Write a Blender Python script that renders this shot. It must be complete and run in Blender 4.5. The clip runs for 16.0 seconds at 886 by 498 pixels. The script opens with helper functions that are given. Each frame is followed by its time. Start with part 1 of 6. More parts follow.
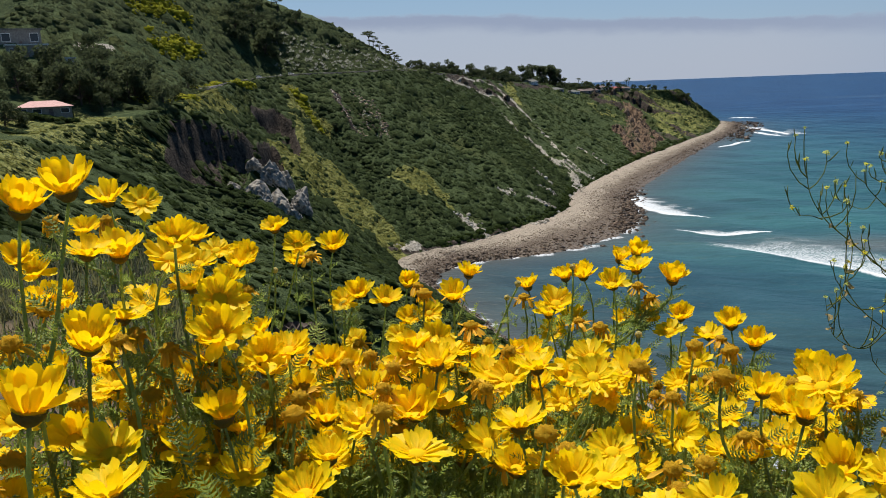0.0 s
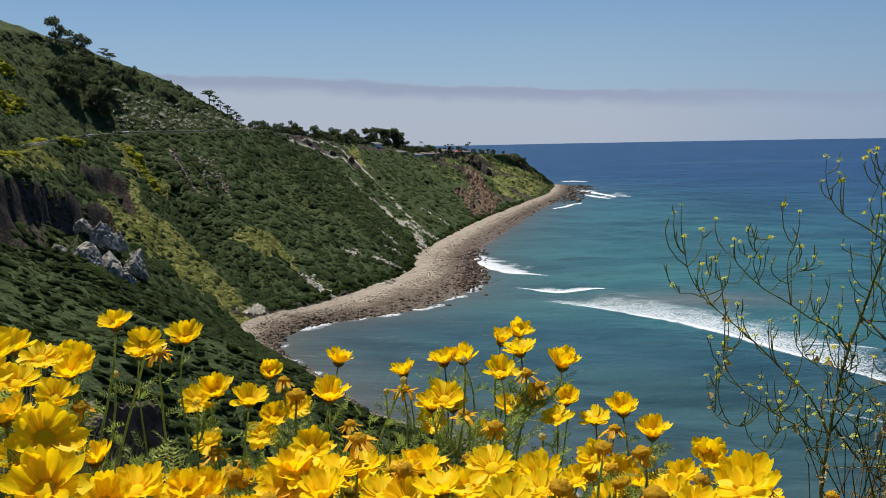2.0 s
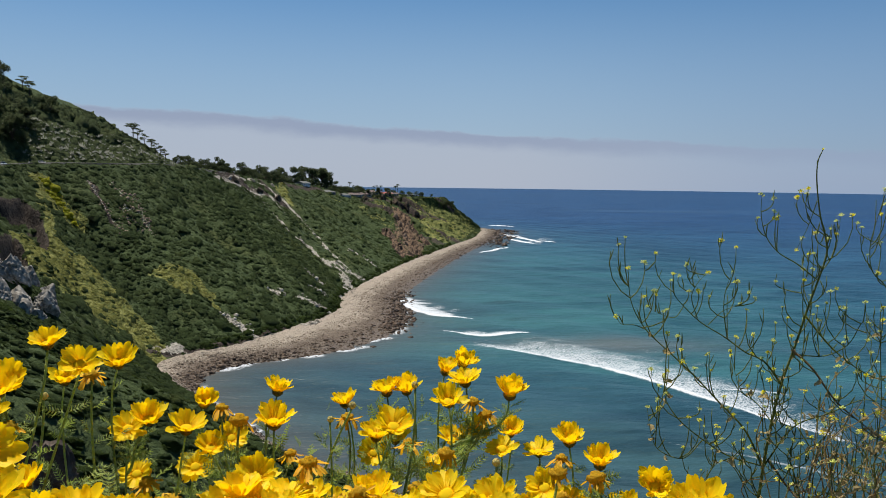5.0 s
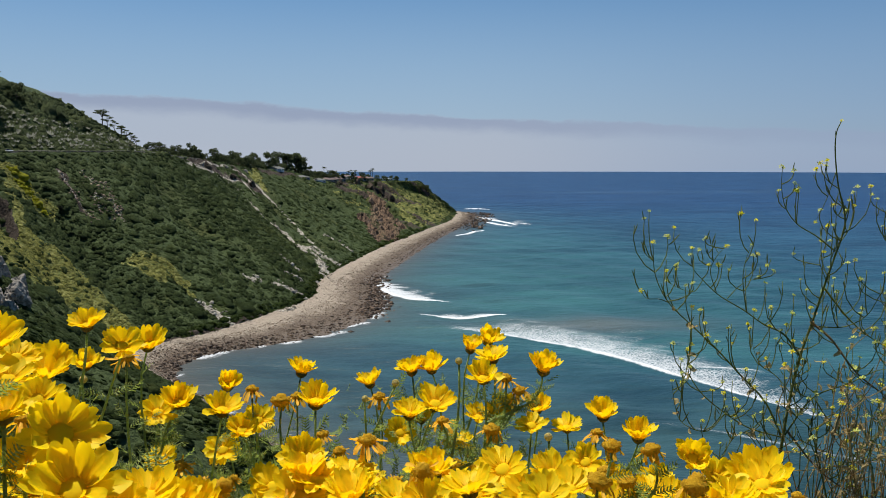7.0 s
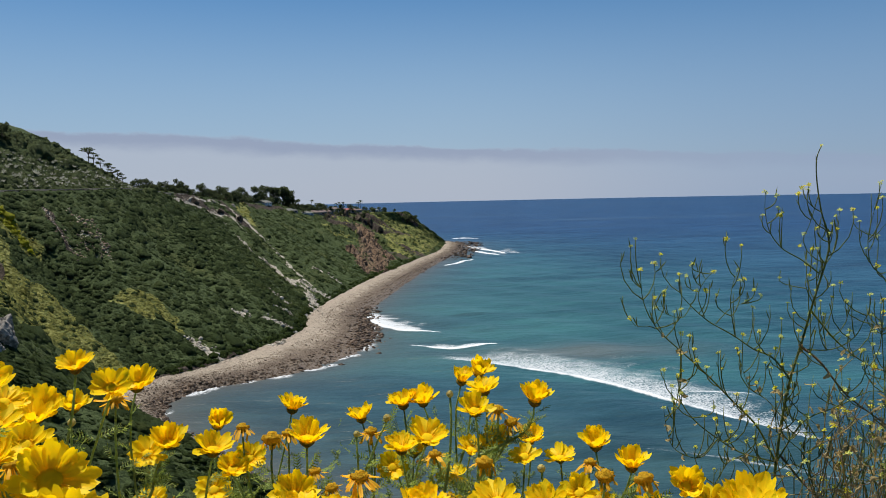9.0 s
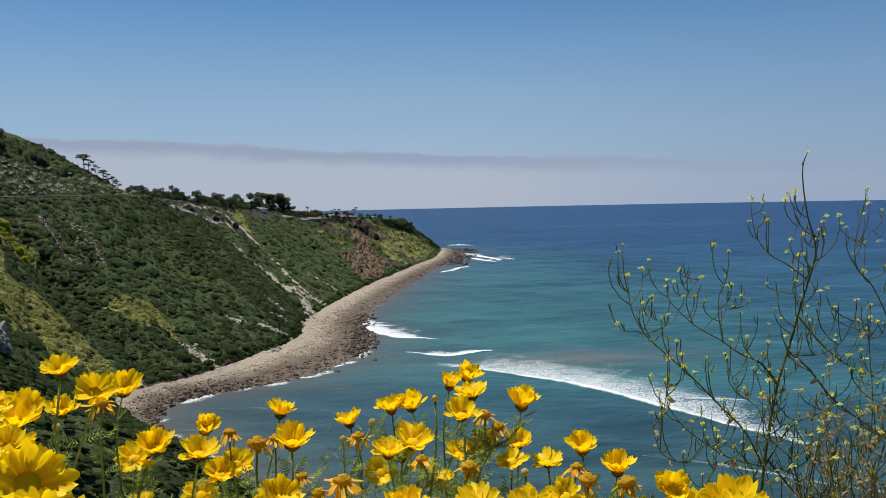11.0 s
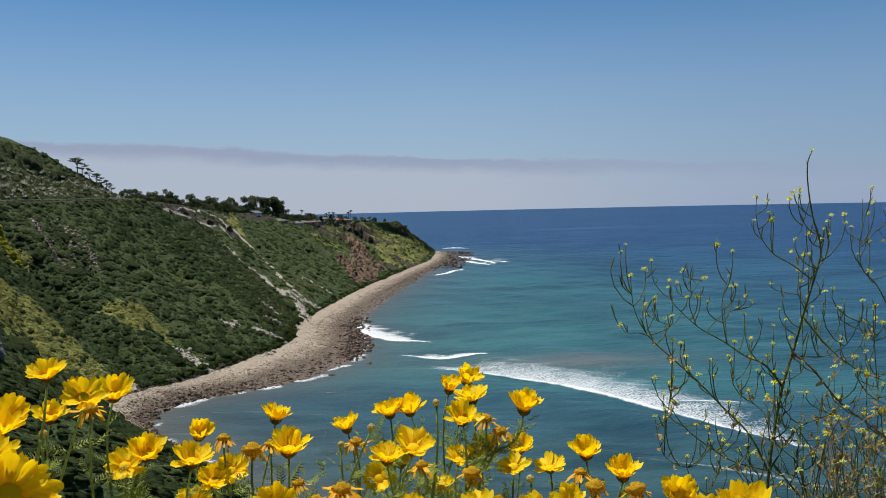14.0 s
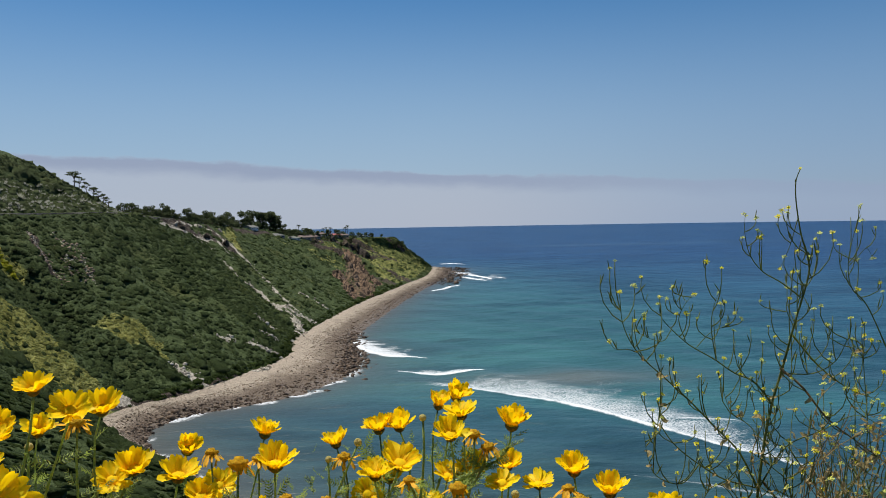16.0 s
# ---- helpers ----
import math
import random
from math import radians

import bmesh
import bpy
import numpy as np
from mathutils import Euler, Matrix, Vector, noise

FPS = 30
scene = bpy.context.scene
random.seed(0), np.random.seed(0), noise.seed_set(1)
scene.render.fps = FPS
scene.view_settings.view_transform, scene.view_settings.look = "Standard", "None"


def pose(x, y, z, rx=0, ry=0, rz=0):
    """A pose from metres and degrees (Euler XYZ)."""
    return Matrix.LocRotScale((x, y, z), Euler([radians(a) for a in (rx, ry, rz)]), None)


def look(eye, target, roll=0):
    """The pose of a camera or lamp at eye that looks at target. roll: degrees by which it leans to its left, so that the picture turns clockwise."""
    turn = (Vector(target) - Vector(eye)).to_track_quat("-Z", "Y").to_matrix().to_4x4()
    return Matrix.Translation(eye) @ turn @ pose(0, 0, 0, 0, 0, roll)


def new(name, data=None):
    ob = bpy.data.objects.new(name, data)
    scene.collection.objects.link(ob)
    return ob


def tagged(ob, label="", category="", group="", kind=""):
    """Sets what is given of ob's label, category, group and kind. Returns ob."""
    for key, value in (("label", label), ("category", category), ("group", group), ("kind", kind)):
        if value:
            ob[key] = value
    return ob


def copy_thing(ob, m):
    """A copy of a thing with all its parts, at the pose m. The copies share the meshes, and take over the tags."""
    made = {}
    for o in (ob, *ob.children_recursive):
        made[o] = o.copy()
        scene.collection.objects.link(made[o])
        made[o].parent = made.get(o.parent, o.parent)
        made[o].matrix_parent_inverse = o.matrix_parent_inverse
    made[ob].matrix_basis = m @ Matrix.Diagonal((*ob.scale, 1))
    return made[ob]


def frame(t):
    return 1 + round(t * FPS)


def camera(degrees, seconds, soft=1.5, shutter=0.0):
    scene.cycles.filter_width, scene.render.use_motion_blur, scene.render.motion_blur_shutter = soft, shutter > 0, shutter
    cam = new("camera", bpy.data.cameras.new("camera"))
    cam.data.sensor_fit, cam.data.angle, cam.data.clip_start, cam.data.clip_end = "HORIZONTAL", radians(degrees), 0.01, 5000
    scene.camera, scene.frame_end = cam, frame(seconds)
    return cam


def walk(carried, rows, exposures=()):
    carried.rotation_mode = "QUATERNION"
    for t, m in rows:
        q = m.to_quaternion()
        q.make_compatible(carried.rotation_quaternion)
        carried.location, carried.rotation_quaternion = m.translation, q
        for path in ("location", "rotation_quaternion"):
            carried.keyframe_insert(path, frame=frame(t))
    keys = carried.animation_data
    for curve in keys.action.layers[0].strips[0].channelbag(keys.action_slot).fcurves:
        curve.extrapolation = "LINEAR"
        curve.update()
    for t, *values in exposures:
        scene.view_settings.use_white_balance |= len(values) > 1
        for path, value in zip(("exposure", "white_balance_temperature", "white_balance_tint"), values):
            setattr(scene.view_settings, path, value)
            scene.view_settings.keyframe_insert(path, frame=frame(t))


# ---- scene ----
cam = camera(57.9, 16.0, soft=0.9)

# seconds, place of the eye from its middle stand 70 m over the sea, tilt, lean and turn in degrees
PATH = [
    (0, 0.176, -0.154, 0.030, -12.14, 2.36, 16.09),
    (0.5, 0.162, -0.128, 0.043, -11.37, 2.67, 9.97),
    (1, 0.128, -0.141, 0.037, -10.55, 2.01, 7.85),
    (1.5, 0.109, -0.078, 0.033, -8.15, 1.49, 5.80),
    (2, 0.109, -0.047, 0.045, -8.15, 1.22, 5.14),
    (2.5, 0.101, -0.047, 0.053, -6.10, 0.16, 5.09),
    (3, 0.099, -0.025, 0.026, -4.88, -0.44, 1.78),
    (5.5, 0.055, -0.040, 0.017, -5.45, -0.45, -0.14),
    (6, 0.011, -0.034, 0.007, -5.80, 0.06, -0.26),
    (6.5, 0.021, -0.062, 0.008, -6.10, 0.00, -0.48),
    (7, -0.000, -0.023, 0.008, -6.34, 0.06, -1.71),
    (7.5, -0.000, 0.000, -0.000, -6.38, 0.25, -2.11),
    (8, 0.015, -0.017, 0.007, -5.76, 0.56, -2.24),
    (8.5, -0.016, -0.011, 0.008, -4.12, 1.20, -2.50),
    (9, 0.001, -0.027, 0.012, -4.21, 1.30, -2.61),
    (11.5, 0.018, -0.036, 0.008, -3.68, 1.36, -3.03),
    (12, 0.024, -0.041, 0.002, -3.74, 1.47, -3.09),
    (12.5, 0.013, -0.007, -0.007, -3.74, 1.35, -3.15),
    (13, 0.021, -0.022, -0.005, -3.75, 1.51, -3.20),
    (13.5, 0.021, -0.032, 0.000, -3.62, 1.35, -3.20),
    (14, 0.007, -0.004, 0.004, -3.52, 1.38, -3.31),
    (14.5, 0.018, -0.041, 0.009, -3.37, 1.48, -3.40),
    (15, 0.019, -0.014, 0.006, -3.19, 1.31, -3.45),
    (15.5, 0.015, -0.009, 0.002, -3.09, 1.23, -3.50),
    (16, 0.017, -0.011, 0.004, -2.40, 1.05, -3.53),
]
EYE = 70.0
walk(cam, [(t, pose(x, y, EYE + z, 90 + tilt, lean, turn)) for t, x, y, z, tilt, lean, turn in PATH])

# ---- sky and sun ----
SUN_AZ, SUN_EL = radians(-38), radians(66)       # azimuth from the headland (y) towards the open sea (x)
world = bpy.data.worlds.new("sky")
scene.world = world
world.use_nodes = True


class Nodes:
    """Short hand for node trees."""

    def __init__(self, tree):
        self.tree = tree
        tree.nodes.clear()

    def add(self, kind, _=None, **inputs):
        node = self.tree.nodes.new(kind)
        for key, value in inputs.items():
            slot = node.inputs[int(key[1:])] if key[0] == "i" and key[1:].isdigit() else node.inputs[key.replace("_", " ")]
            self.put(slot, value)
        return node

    def put(self, slot, value):
        if isinstance(value, bpy.types.NodeSocket):
            self.tree.links.new(value, slot)
        elif isinstance(value, bpy.types.Node):
            self.tree.links.new(value.outputs[0], slot)
        elif isinstance(value, (tuple, list)) and len(value) == 3 and slot.type == "RGBA":
            slot.default_value = (*value, 1)
        else:
            slot.default_value = value

    def math(self, op, a, b=0.0, clamp=False):
        n = self.add("ShaderNodeMath", None, i0=a, i1=b)
        n.operation, n.use_clamp = op, clamp
        return n.outputs[0]

    def mix(self, fac, a, b, blend="MIX"):
        n = self.add("ShaderNodeMix")
        n.data_type, n.blend_type = "RGBA", blend
        self.put(n.inputs[0], fac), self.put(n.inputs[6], a), self.put(n.inputs[7], b)
        return n.outputs[2]

    def ramp(self, fac, lo, hi, a=0.0, b=1.0, smooth=True):
        n = self.add("ShaderNodeMapRange", None, i0=fac, i1=lo, i2=hi, i3=a, i4=b)
        n.interpolation_type = "SMOOTHSTEP" if smooth else "LINEAR"
        return n.outputs[0]

    def noise(self, vec, scale, detail=3.0, rough=0.55, out=0):
        n = self.add("ShaderNodeTexNoise", None, Scale=scale, Detail=detail, Roughness=rough)
        if vec is not None:
            self.put(n.inputs["Vector"], vec)
        return n.outputs[out]


k = Nodes(world.node_tree)
sky = k.add("ShaderNodeTexSky")
sky.sky_type, sky.sun_disc, sky.sun_elevation, sky.sun_rotation = "NISHITA", False, SUN_EL, SUN_AZ
sky.altitude, sky.air_density, sky.dust_density, sky.ozone_density = 70.0, 1.0, 0.15, 4.0
way = k.add("ShaderNodeTexCoord").outputs["Generated"]
sep = k.add("ShaderNodeSeparateXYZ", None, i0=way)
# marine fog bank on the horizon: higher towards the land, thinning out over the sea
bank_top = k.math("ADD", 0.0545, k.math("MULTIPLY", sep.outputs[0], -0.052))
wob = k.math("MULTIPLY", k.math("SUBTRACT", k.noise(k.add("ShaderNodeMapping", None, Vector=way, Scale=(1.0, 1.0, 3.0)), 9.0, 7.0, 0.62), 0.5), 0.026)
rise = k.math("SUBTRACT", k.math("ADD", sep.outputs[2], wob), bank_top)
fog = k.math("MULTIPLY", k.ramp(rise, 0.005, -0.003), k.ramp(sep.outputs[0], 0.55, 0.05, 0.5, 0.72))
edge = k.math("MULTIPLY", k.ramp(rise, 0.004, -0.001), k.ramp(rise, -0.022, -0.004))
edge = k.math("MULTIPLY", edge, k.math("MULTIPLY", k.ramp(sep.outputs[0], 0.55, 0.0, 0.3, 1.0), 0.75))
deep = k.add("ShaderNodeHueSaturation", None, Saturation=1.3, Color=sky.outputs[0])
veil = k.mix(k.ramp(sep.outputs[2], 0.30, 0.03, 0.0, 0.75), deep.outputs[0], k.mix(k.ramp(sep.outputs[0], 0.0, 0.6), (4.0, 5.6, 8.0), (2.9, 4.3, 6.9)))
col = k.mix(fog, veil, k.mix(k.ramp(sep.outputs[0], 0.05, 0.5), (5.6, 6.1, 7.3), (4.1, 5.2, 7.2)))
col = k.mix(edge, col, (3.5, 4.25, 6.0))
bg = k.add("ShaderNodeBackground", None, Color=col, Strength=0.078)
k.tree.links.new(bg.outputs[0], k.add("ShaderNodeOutputWorld").inputs[0])

sun_data = bpy.data.lights.new("sun", "SUN")
sun_data.energy, sun_data.angle, sun_data.color = 6.5, radians(0.53), (1.0, 0.95, 0.87)
sun = new("sun", sun_data)
sun.matrix_world = look((math.sin(SUN_AZ) * math.cos(SUN_EL) * 300, math.cos(SUN_AZ) * math.cos(SUN_EL) * 300, math.sin(SUN_EL) * 300), (0, 0, 0))
scene.view_settings.exposure = 0.0

# ---- helpers of this scene ----
rng = np.random.default_rng(7)


def material(name, build, rough=0.8, **extra):
    """A Principled material; build(nodes, shader) wires it."""
    m = bpy.data.materials.new(name)
    m.use_nodes = True
    n = Nodes(m.node_tree)
    shader = n.add("ShaderNodeBsdfPrincipled", None, Roughness=rough)
    if rough >= 0.8:
        shader.inputs["Specular IOR Level"].default_value = 0.08
    for key, value in extra.items():
        n.put(shader.inputs[key.replace("_", " ")], value)
    n.tree.links.new(shader.outputs[0], n.add("ShaderNodeOutputMaterial").inputs[0])
    build(n, shader)
    return m


def leaf_light(n, shader, colour, share):
    """Lets part of the light through thin leaves and petals."""
    out = next(q for q in n.tree.nodes if q.bl_idname == "ShaderNodeOutputMaterial")
    thin = n.add("ShaderNodeBsdfTranslucent", None, Color=colour)
    both = n.add("ShaderNodeMixShader", None, i0=share, i1=shader.outputs[0], i2=thin.outputs[0])
    n.tree.links.new(both.outputs[0], out.inputs[0])


def bump(n, shader, height, strength, distance):
    b = n.add("ShaderNodeBump", None, Strength=strength, Distance=distance, Height=height)
    n.put(shader.inputs["Normal"], b)


def mesh_from(name, verts, faces, mats=(), smooth=False, attrs=None, index=None):
    me = bpy.data.meshes.new(name)
    verts = np.asarray(verts, dtype=np.float32)
    faces = np.asarray(faces, dtype=np.int32)
    size = faces.shape[1]
    me.vertices.add(len(verts))
    me.vertices.foreach_set("co", verts.ravel())
    me.loops.add(faces.size)
    me.loops.foreach_set("vertex_index", faces.ravel())
    me.polygons.add(len(faces))
    me.polygons.foreach_set("loop_start", np.arange(0, faces.size, size, dtype=np.int32))
    me.polygons.foreach_set("loop_total", np.full(len(faces), size, dtype=np.int32))
    for m in mats:
        me.materials.append(m)
    if index is not None:
        me.polygons.foreach_set("material_index", np.asarray(index, dtype=np.int32))
    me.update(calc_edges=True)
    if smooth:
        me.polygons.foreach_set("use_smooth", np.ones(len(faces), dtype=bool))
    for key, value in (attrs or {}).items():
        a = me.attributes.new(key, "FLOAT", "POINT")
        a.data.foreach_set("value", np.asarray(value, dtype=np.float32))
    return me


def part(name, bm, mat, parent, label="", smooth=True):
    """Links a bmesh (or a mesh) as one object under a thing or a part."""
    if isinstance(bm, bpy.types.Mesh):
        me = bm
    else:
        me = bpy.data.meshes.new(name)
        bm.to_mesh(me)
        bm.free()
        if smooth:
            me.polygons.foreach_set("use_smooth", np.ones(len(me.polygons), dtype=bool))
    if mat is not None and not me.materials:
        me.materials.append(mat)
    ob = new(name, me)
    ob.parent = parent
    return tagged(ob, label) if label else ob


def hash2(i, j, seed):
    h = (i * 374761393 + j * 668265263 + seed * 974711) & 0x7FFFFFFF
    h = ((h ^ (h >> 13)) * 1274126177) & 0x7FFFFFFF
    return ((h ^ (h >> 16)) & 0xFFFF) / 65535.0


def vnoise(x, y, seed=0):
    xi, yi = np.floor(x).astype(np.int64), np.floor(y).astype(np.int64)
    fx, fy = x - xi, y - yi
    fx, fy = fx * fx * (3 - 2 * fx), fy * fy * (3 - 2 * fy)
    a, b = hash2(xi, yi, seed), hash2(xi + 1, yi, seed)
    c, d = hash2(xi, yi + 1, seed), hash2(xi + 1, yi + 1, seed)
    return (a * (1 - fx) + b * fx) * (1 - fy) + (c * (1 - fx) + d * fx) * fy


def fbm(x, y, octaves=4, seed=0, gain=0.5):
    total, amp, norm = 0.0, 1.0, 0.0
    for o in range(octaves):
        total = total + amp * vnoise(x * 2 ** o, y * 2 ** o, seed + o * 17)
        norm += amp
        amp *= gain
    return total / norm


def step(x, a, b):
    s = np.clip((x - a) / (b - a), 0, 1)
    return s * s * (3 - 2 * s)


def spline(points, count):
    """Catmull-Rom through the rows of points, evenly by row, count samples."""
    p = np.asarray(points, dtype=float)
    p = np.vstack([2 * p[0] - p[1], p, 2 * p[-1] - p[-2]])
    s = np.linspace(0, len(p) - 3 - 1e-9, count)
    i = s.astype(int)
    f = (s - i)[:, None]
    a, b, c, d = p[i], p[i + 1], p[i + 2], p[i + 3]
    return 0.5 * (2 * b + (c - a) * f + (2 * a - 5 * b + 4 * c - d) * f ** 2 + (3 * b - a - 3 * c + d) * f ** 3)


def near_line(px, py, line):
    """Distance from points to a polyline, and how far along it (0 to 1)."""
    best = np.full(np.shape(px), 1e9)
    along = np.zeros(np.shape(px))
    count = len(line) - 1
    for i in range(count):
        ax, ay = line[i][0], line[i][1]
        dx, dy = line[i + 1][0] - ax, line[i + 1][1] - ay
        s = np.clip(((px - ax) * dx + (py - ay) * dy) / (dx * dx + dy * dy + 1e-9), 0, 1)
        d = np.hypot(px - ax - s * dx, py - ay - s * dy)
        hit = d < best
        best = np.where(hit, d, best)
        along = np.where(hit, (i + s) / count, along)
    return best, along


def inside(px, py, ring):
    """Distance to the border of a patch on the plan: positive inside it, negative outside."""
    d, _ = near_line(px, py, list(ring) + [ring[0]])
    within = np.zeros(np.shape(px), dtype=bool)
    for (ax, ay), (bx_, by_) in zip(ring, list(ring[1:]) + [ring[0]]):
        crosses = (ay > py) != (by_ > py)
        within ^= crosses & (px < (bx_ - ax) * (py - ay) / (by_ - ay + 1e-9) + ax)
    return np.where(within, d, -d)


def blob(points, radii, protos, squash=0.75, lean=None):
    """Many clumps as one vertex and face array: protos are (verts, faces)."""
    vs, fs, base = [], [], 0
    pick = rng.integers(0, len(protos), len(points))
    turn = rng.uniform(0, 6.283, len(points))
    for which, (pv, pf) in enumerate(protos):
        sel = np.where(pick == which)[0]
        if not len(sel):
            continue
        c, s = np.cos(turn[sel])[:, None], np.sin(turn[sel])[:, None]
        x = pv[None, :, 0] * c - pv[None, :, 1] * s
        y = pv[None, :, 0] * s + pv[None, :, 1] * c
        z = np.repeat(pv[None, :, 2], len(sel), 0) * squash
        if lean is not None:
            z = z + lean[sel, :1] * x + lean[sel, 1:] * y
        v = np.stack([x, y, z], -1) * radii[sel][:, None, None] + points[sel][:, None, :]
        f = pf[None] + (np.arange(len(sel)) * len(pv))[:, None, None] + base
        vs.append(v.reshape(-1, 3)), fs.append(f.reshape(-1, pf.shape[1]))
        base += len(sel) * len(pv)
    return np.vstack(vs), np.vstack(fs)


def lumpy(level, rough, seed):
    """A lumpy clump of unit size."""
    bm = bmesh.new()
    bmesh.ops.create_icosphere(bm, subdivisions=level, radius=1.0)
    r = random.Random(seed)
    off = Vector((r.random() * 50, r.random() * 50, r.random() * 50))
    for v in bm.verts:
        v.co *= 1 + rough * noise.noise(v.co * 1.7 + off) + rough * 0.6 * noise.noise(v.co * 4.1 + off)
    verts = np.array([v.co[:] for v in bm.verts])
    faces = np.array([[v.index for v in f.verts] for f in bm.faces])
    bm.free()
    return verts, faces


def leafy(sprays, size, seed, core=0.86, level=2):
    """A bush of unit size: a lumpy core under loose sprays of leaves."""
    cv, cf = lumpy(level, 0.75, seed)
    cf = cf[cv[cf][:, :, 2].max(1) > -0.05]
    r = np.random.default_rng(seed)
    d = r.normal(size=(sprays, 3))
    d[:, 2] = np.abs(d[:, 2]) * 0.9 - 0.1
    d /= np.linalg.norm(d, axis=1)[:, None]
    at = d * r.uniform(0.68, 1.02, (sprays, 1))
    a = r.normal(size=(sprays, 3))
    b = np.cross(d, a)
    b /= np.linalg.norm(b, axis=1)[:, None]
    t = d * 0.6 + r.normal(size=(sprays, 3)) * 0.35
    w = size * r.uniform(0.6, 1.3, (sprays, 1))
    tri = np.stack([at - b * w * 0.6, at + b * w * 0.6, at + t * w * 1.1], 1).reshape(-1, 3)
    faces = np.arange(sprays * 3).reshape(-1, 3) + len(cv)
    return np.vstack([cv * core, tri]), np.vstack([cf, faces])


CLUMPS = [leafy(9, 0.30, s) for s in range(6)]
SMALL_CLUMPS = [leafy(7, 0.38, s + 20, 0.84, 1) for s in range(6)]
STONES = [(v, f[v[f][:, :, 2].max(1) > 0.0]) for v, f in (lumpy(1, 0.35, s + 40) for s in range(4))]

# ---- the coast: sections from the near bluff round the cove to the headland ----
# water line and foot of the slope (x, y), rim of the bluff and the land behind it (x, y, z)
WATER = [(110, -40), (80, 50), (38, 112), (-8, 168), (-34, 188), (-57, 221), (-72, 240), (-81, 264), (-76, 287), (-60, 299), (-38, 319),
         (-23, 350), (-18, 400), (-23, 462), (-7, 572), (8, 660), (21, 730), (49, 862), (66, 960), (62, 1060), (-60, 1130)]
TOE = [(85, -50), (66, 40), (28, 106), (-11, 164), (-37, 185), (-60, 218), (-77, 239), (-99, 271), (-95, 292), (-82, 308), (-68, 341),
       (-54, 386), (-55, 432), (-53, 470), (-32, 600), (-13, 686), (10, 784), (34, 885), (46, 1010), (35, 1060), (-70, 1110)]
RIM = [(30, -60, 66), (5, -3, 67.8), (-5, 2.6, 67.8), (-60, 40, 64), (-115, 85, 60), (-157, 175, 60), (-158, 226, 64), (-188, 312, 70),
       (-197, 365, 72.5), (-190, 395, 73.8), (-172, 425, 74), (-160, 470, 74.3), (-150, 525, 71.2), (-148, 580, 69.5), (-142, 668, 64.3),
       (-128, 790, 59.5), (-95, 890, 49), (-48, 960, 45.5), (-10, 985, 44.5), (-12, 1025, 42), (-90, 1060, 42)]
BACK = [(-40, -110, 72), (-50, -60, 74), (-70, -30, 73), (-120, -10, 72), (-190, 40, 72), (-230, 150, 78), (-250, 250, 92), (-265, 320, 126),
        (-260, 388, 128), (-240, 440, 119), (-215, 475, 107.5), (-195, 520, 88), (-205, 595, 75), (-212, 645, 73), (-222, 725, 67.5),
        (-212, 840, 66), (-195, 930, 62), (-150, 1000, 56), (-120, 1030, 51), (-100, 1050, 45), (-150, 1066, 44)]
NU = 640
water_c, toe_c, rim_c, back_c = (spline(c, NU) for c in (WATER, TOE, RIM, BACK))
toe_c = np.column_stack([toe_c, np.full(NU, 3.4)])
water_c = np.column_stack([water_c, np.full(NU, -0.05)])
deep_c = water_c.copy()
deep_c[:, :2] += (water_c[:, :2] - toe_c[:, :2]) * 1.2
deep_c[:, 2] = -3.5
inland = back_c - rim_c
inland[:, 2] = 0
inland /= np.linalg.norm(inland, axis=1)[:, None]
far_c = back_c + inland * 160
far_c[:, 2] += np.clip((back_c[:, 2] - 78) * 0.9, 0, 40)
end_c = far_c + inland * 500
along_u = np.concatenate([[0], np.cumsum(np.linalg.norm(np.diff((toe_c + rim_c) / 2, axis=0), axis=1))])


def strip(a, b, rows):
    s = np.linspace(0, 1, rows)[:, None, None]
    return a[None] * (1 - s) + b[None] * s


# beach strip, with a berm and cobble undulation
beach = np.concatenate([strip(deep_c, water_c, 8)[:-1], strip(water_c, toe_c, 26)])
bs = np.concatenate([np.linspace(-1, 0, 8)[:-1], np.linspace(0, 1, 26)])[:, None]
beach[..., 2] += np.where(bs > 0, 0.9 * np.sin(np.clip(bs, 0, 1) * 3.14) * 0.6, 0)
beach[..., 2] += (fbm(beach[..., 0] / 3, beach[..., 1] / 3, 3, 5) - 0.5) * 0.9 * np.clip(bs + 1, 0, 1)
# slope, ledge and hill
slope = strip(toe_c, rim_c, 170)
ss = np.linspace(0, 1, 170)[:, None] * np.ones((1, NU))
uu = along_u[None] * np.ones((170, 1))
body = np.clip(np.sin(ss * 3.1415926), 0, 1) ** 0.7
warp = (fbm(uu / 40, ss * 2.2, 3, 9) - 0.5) * 26
gully = np.abs(fbm((uu + warp) / 34, ss * 0.8, 3, 3) - 0.5) * 2
slope[..., 2] += body * ((gully - 0.3) * 14 + (fbm(uu / 14 + warp / 20, ss * 5, 3, 21) - 0.5) * 4.5)
slope[..., 2] += body * (fbm(slope[..., 0] / 5, slope[..., 1] / 5, 3, 31) - 0.5) * 1.6
slope[..., 2] -= 3.0 * ss * (1 - ss) * 2      # a little hollow
ledge = strip(rim_c, back_c, 70)[1:]
lift = np.clip((np.linspace(0, 1, 70)[1:] - 0.15) / 0.85, 0, 1)[:, None]
ledge[..., 2] = rim_c[None, :, 2] * (1 - lift) + back_c[None, :, 2] * lift
hill = np.concatenate([ledge, strip(back_c, far_c, 24)[1:], strip(far_c, end_c, 6)[1:]])
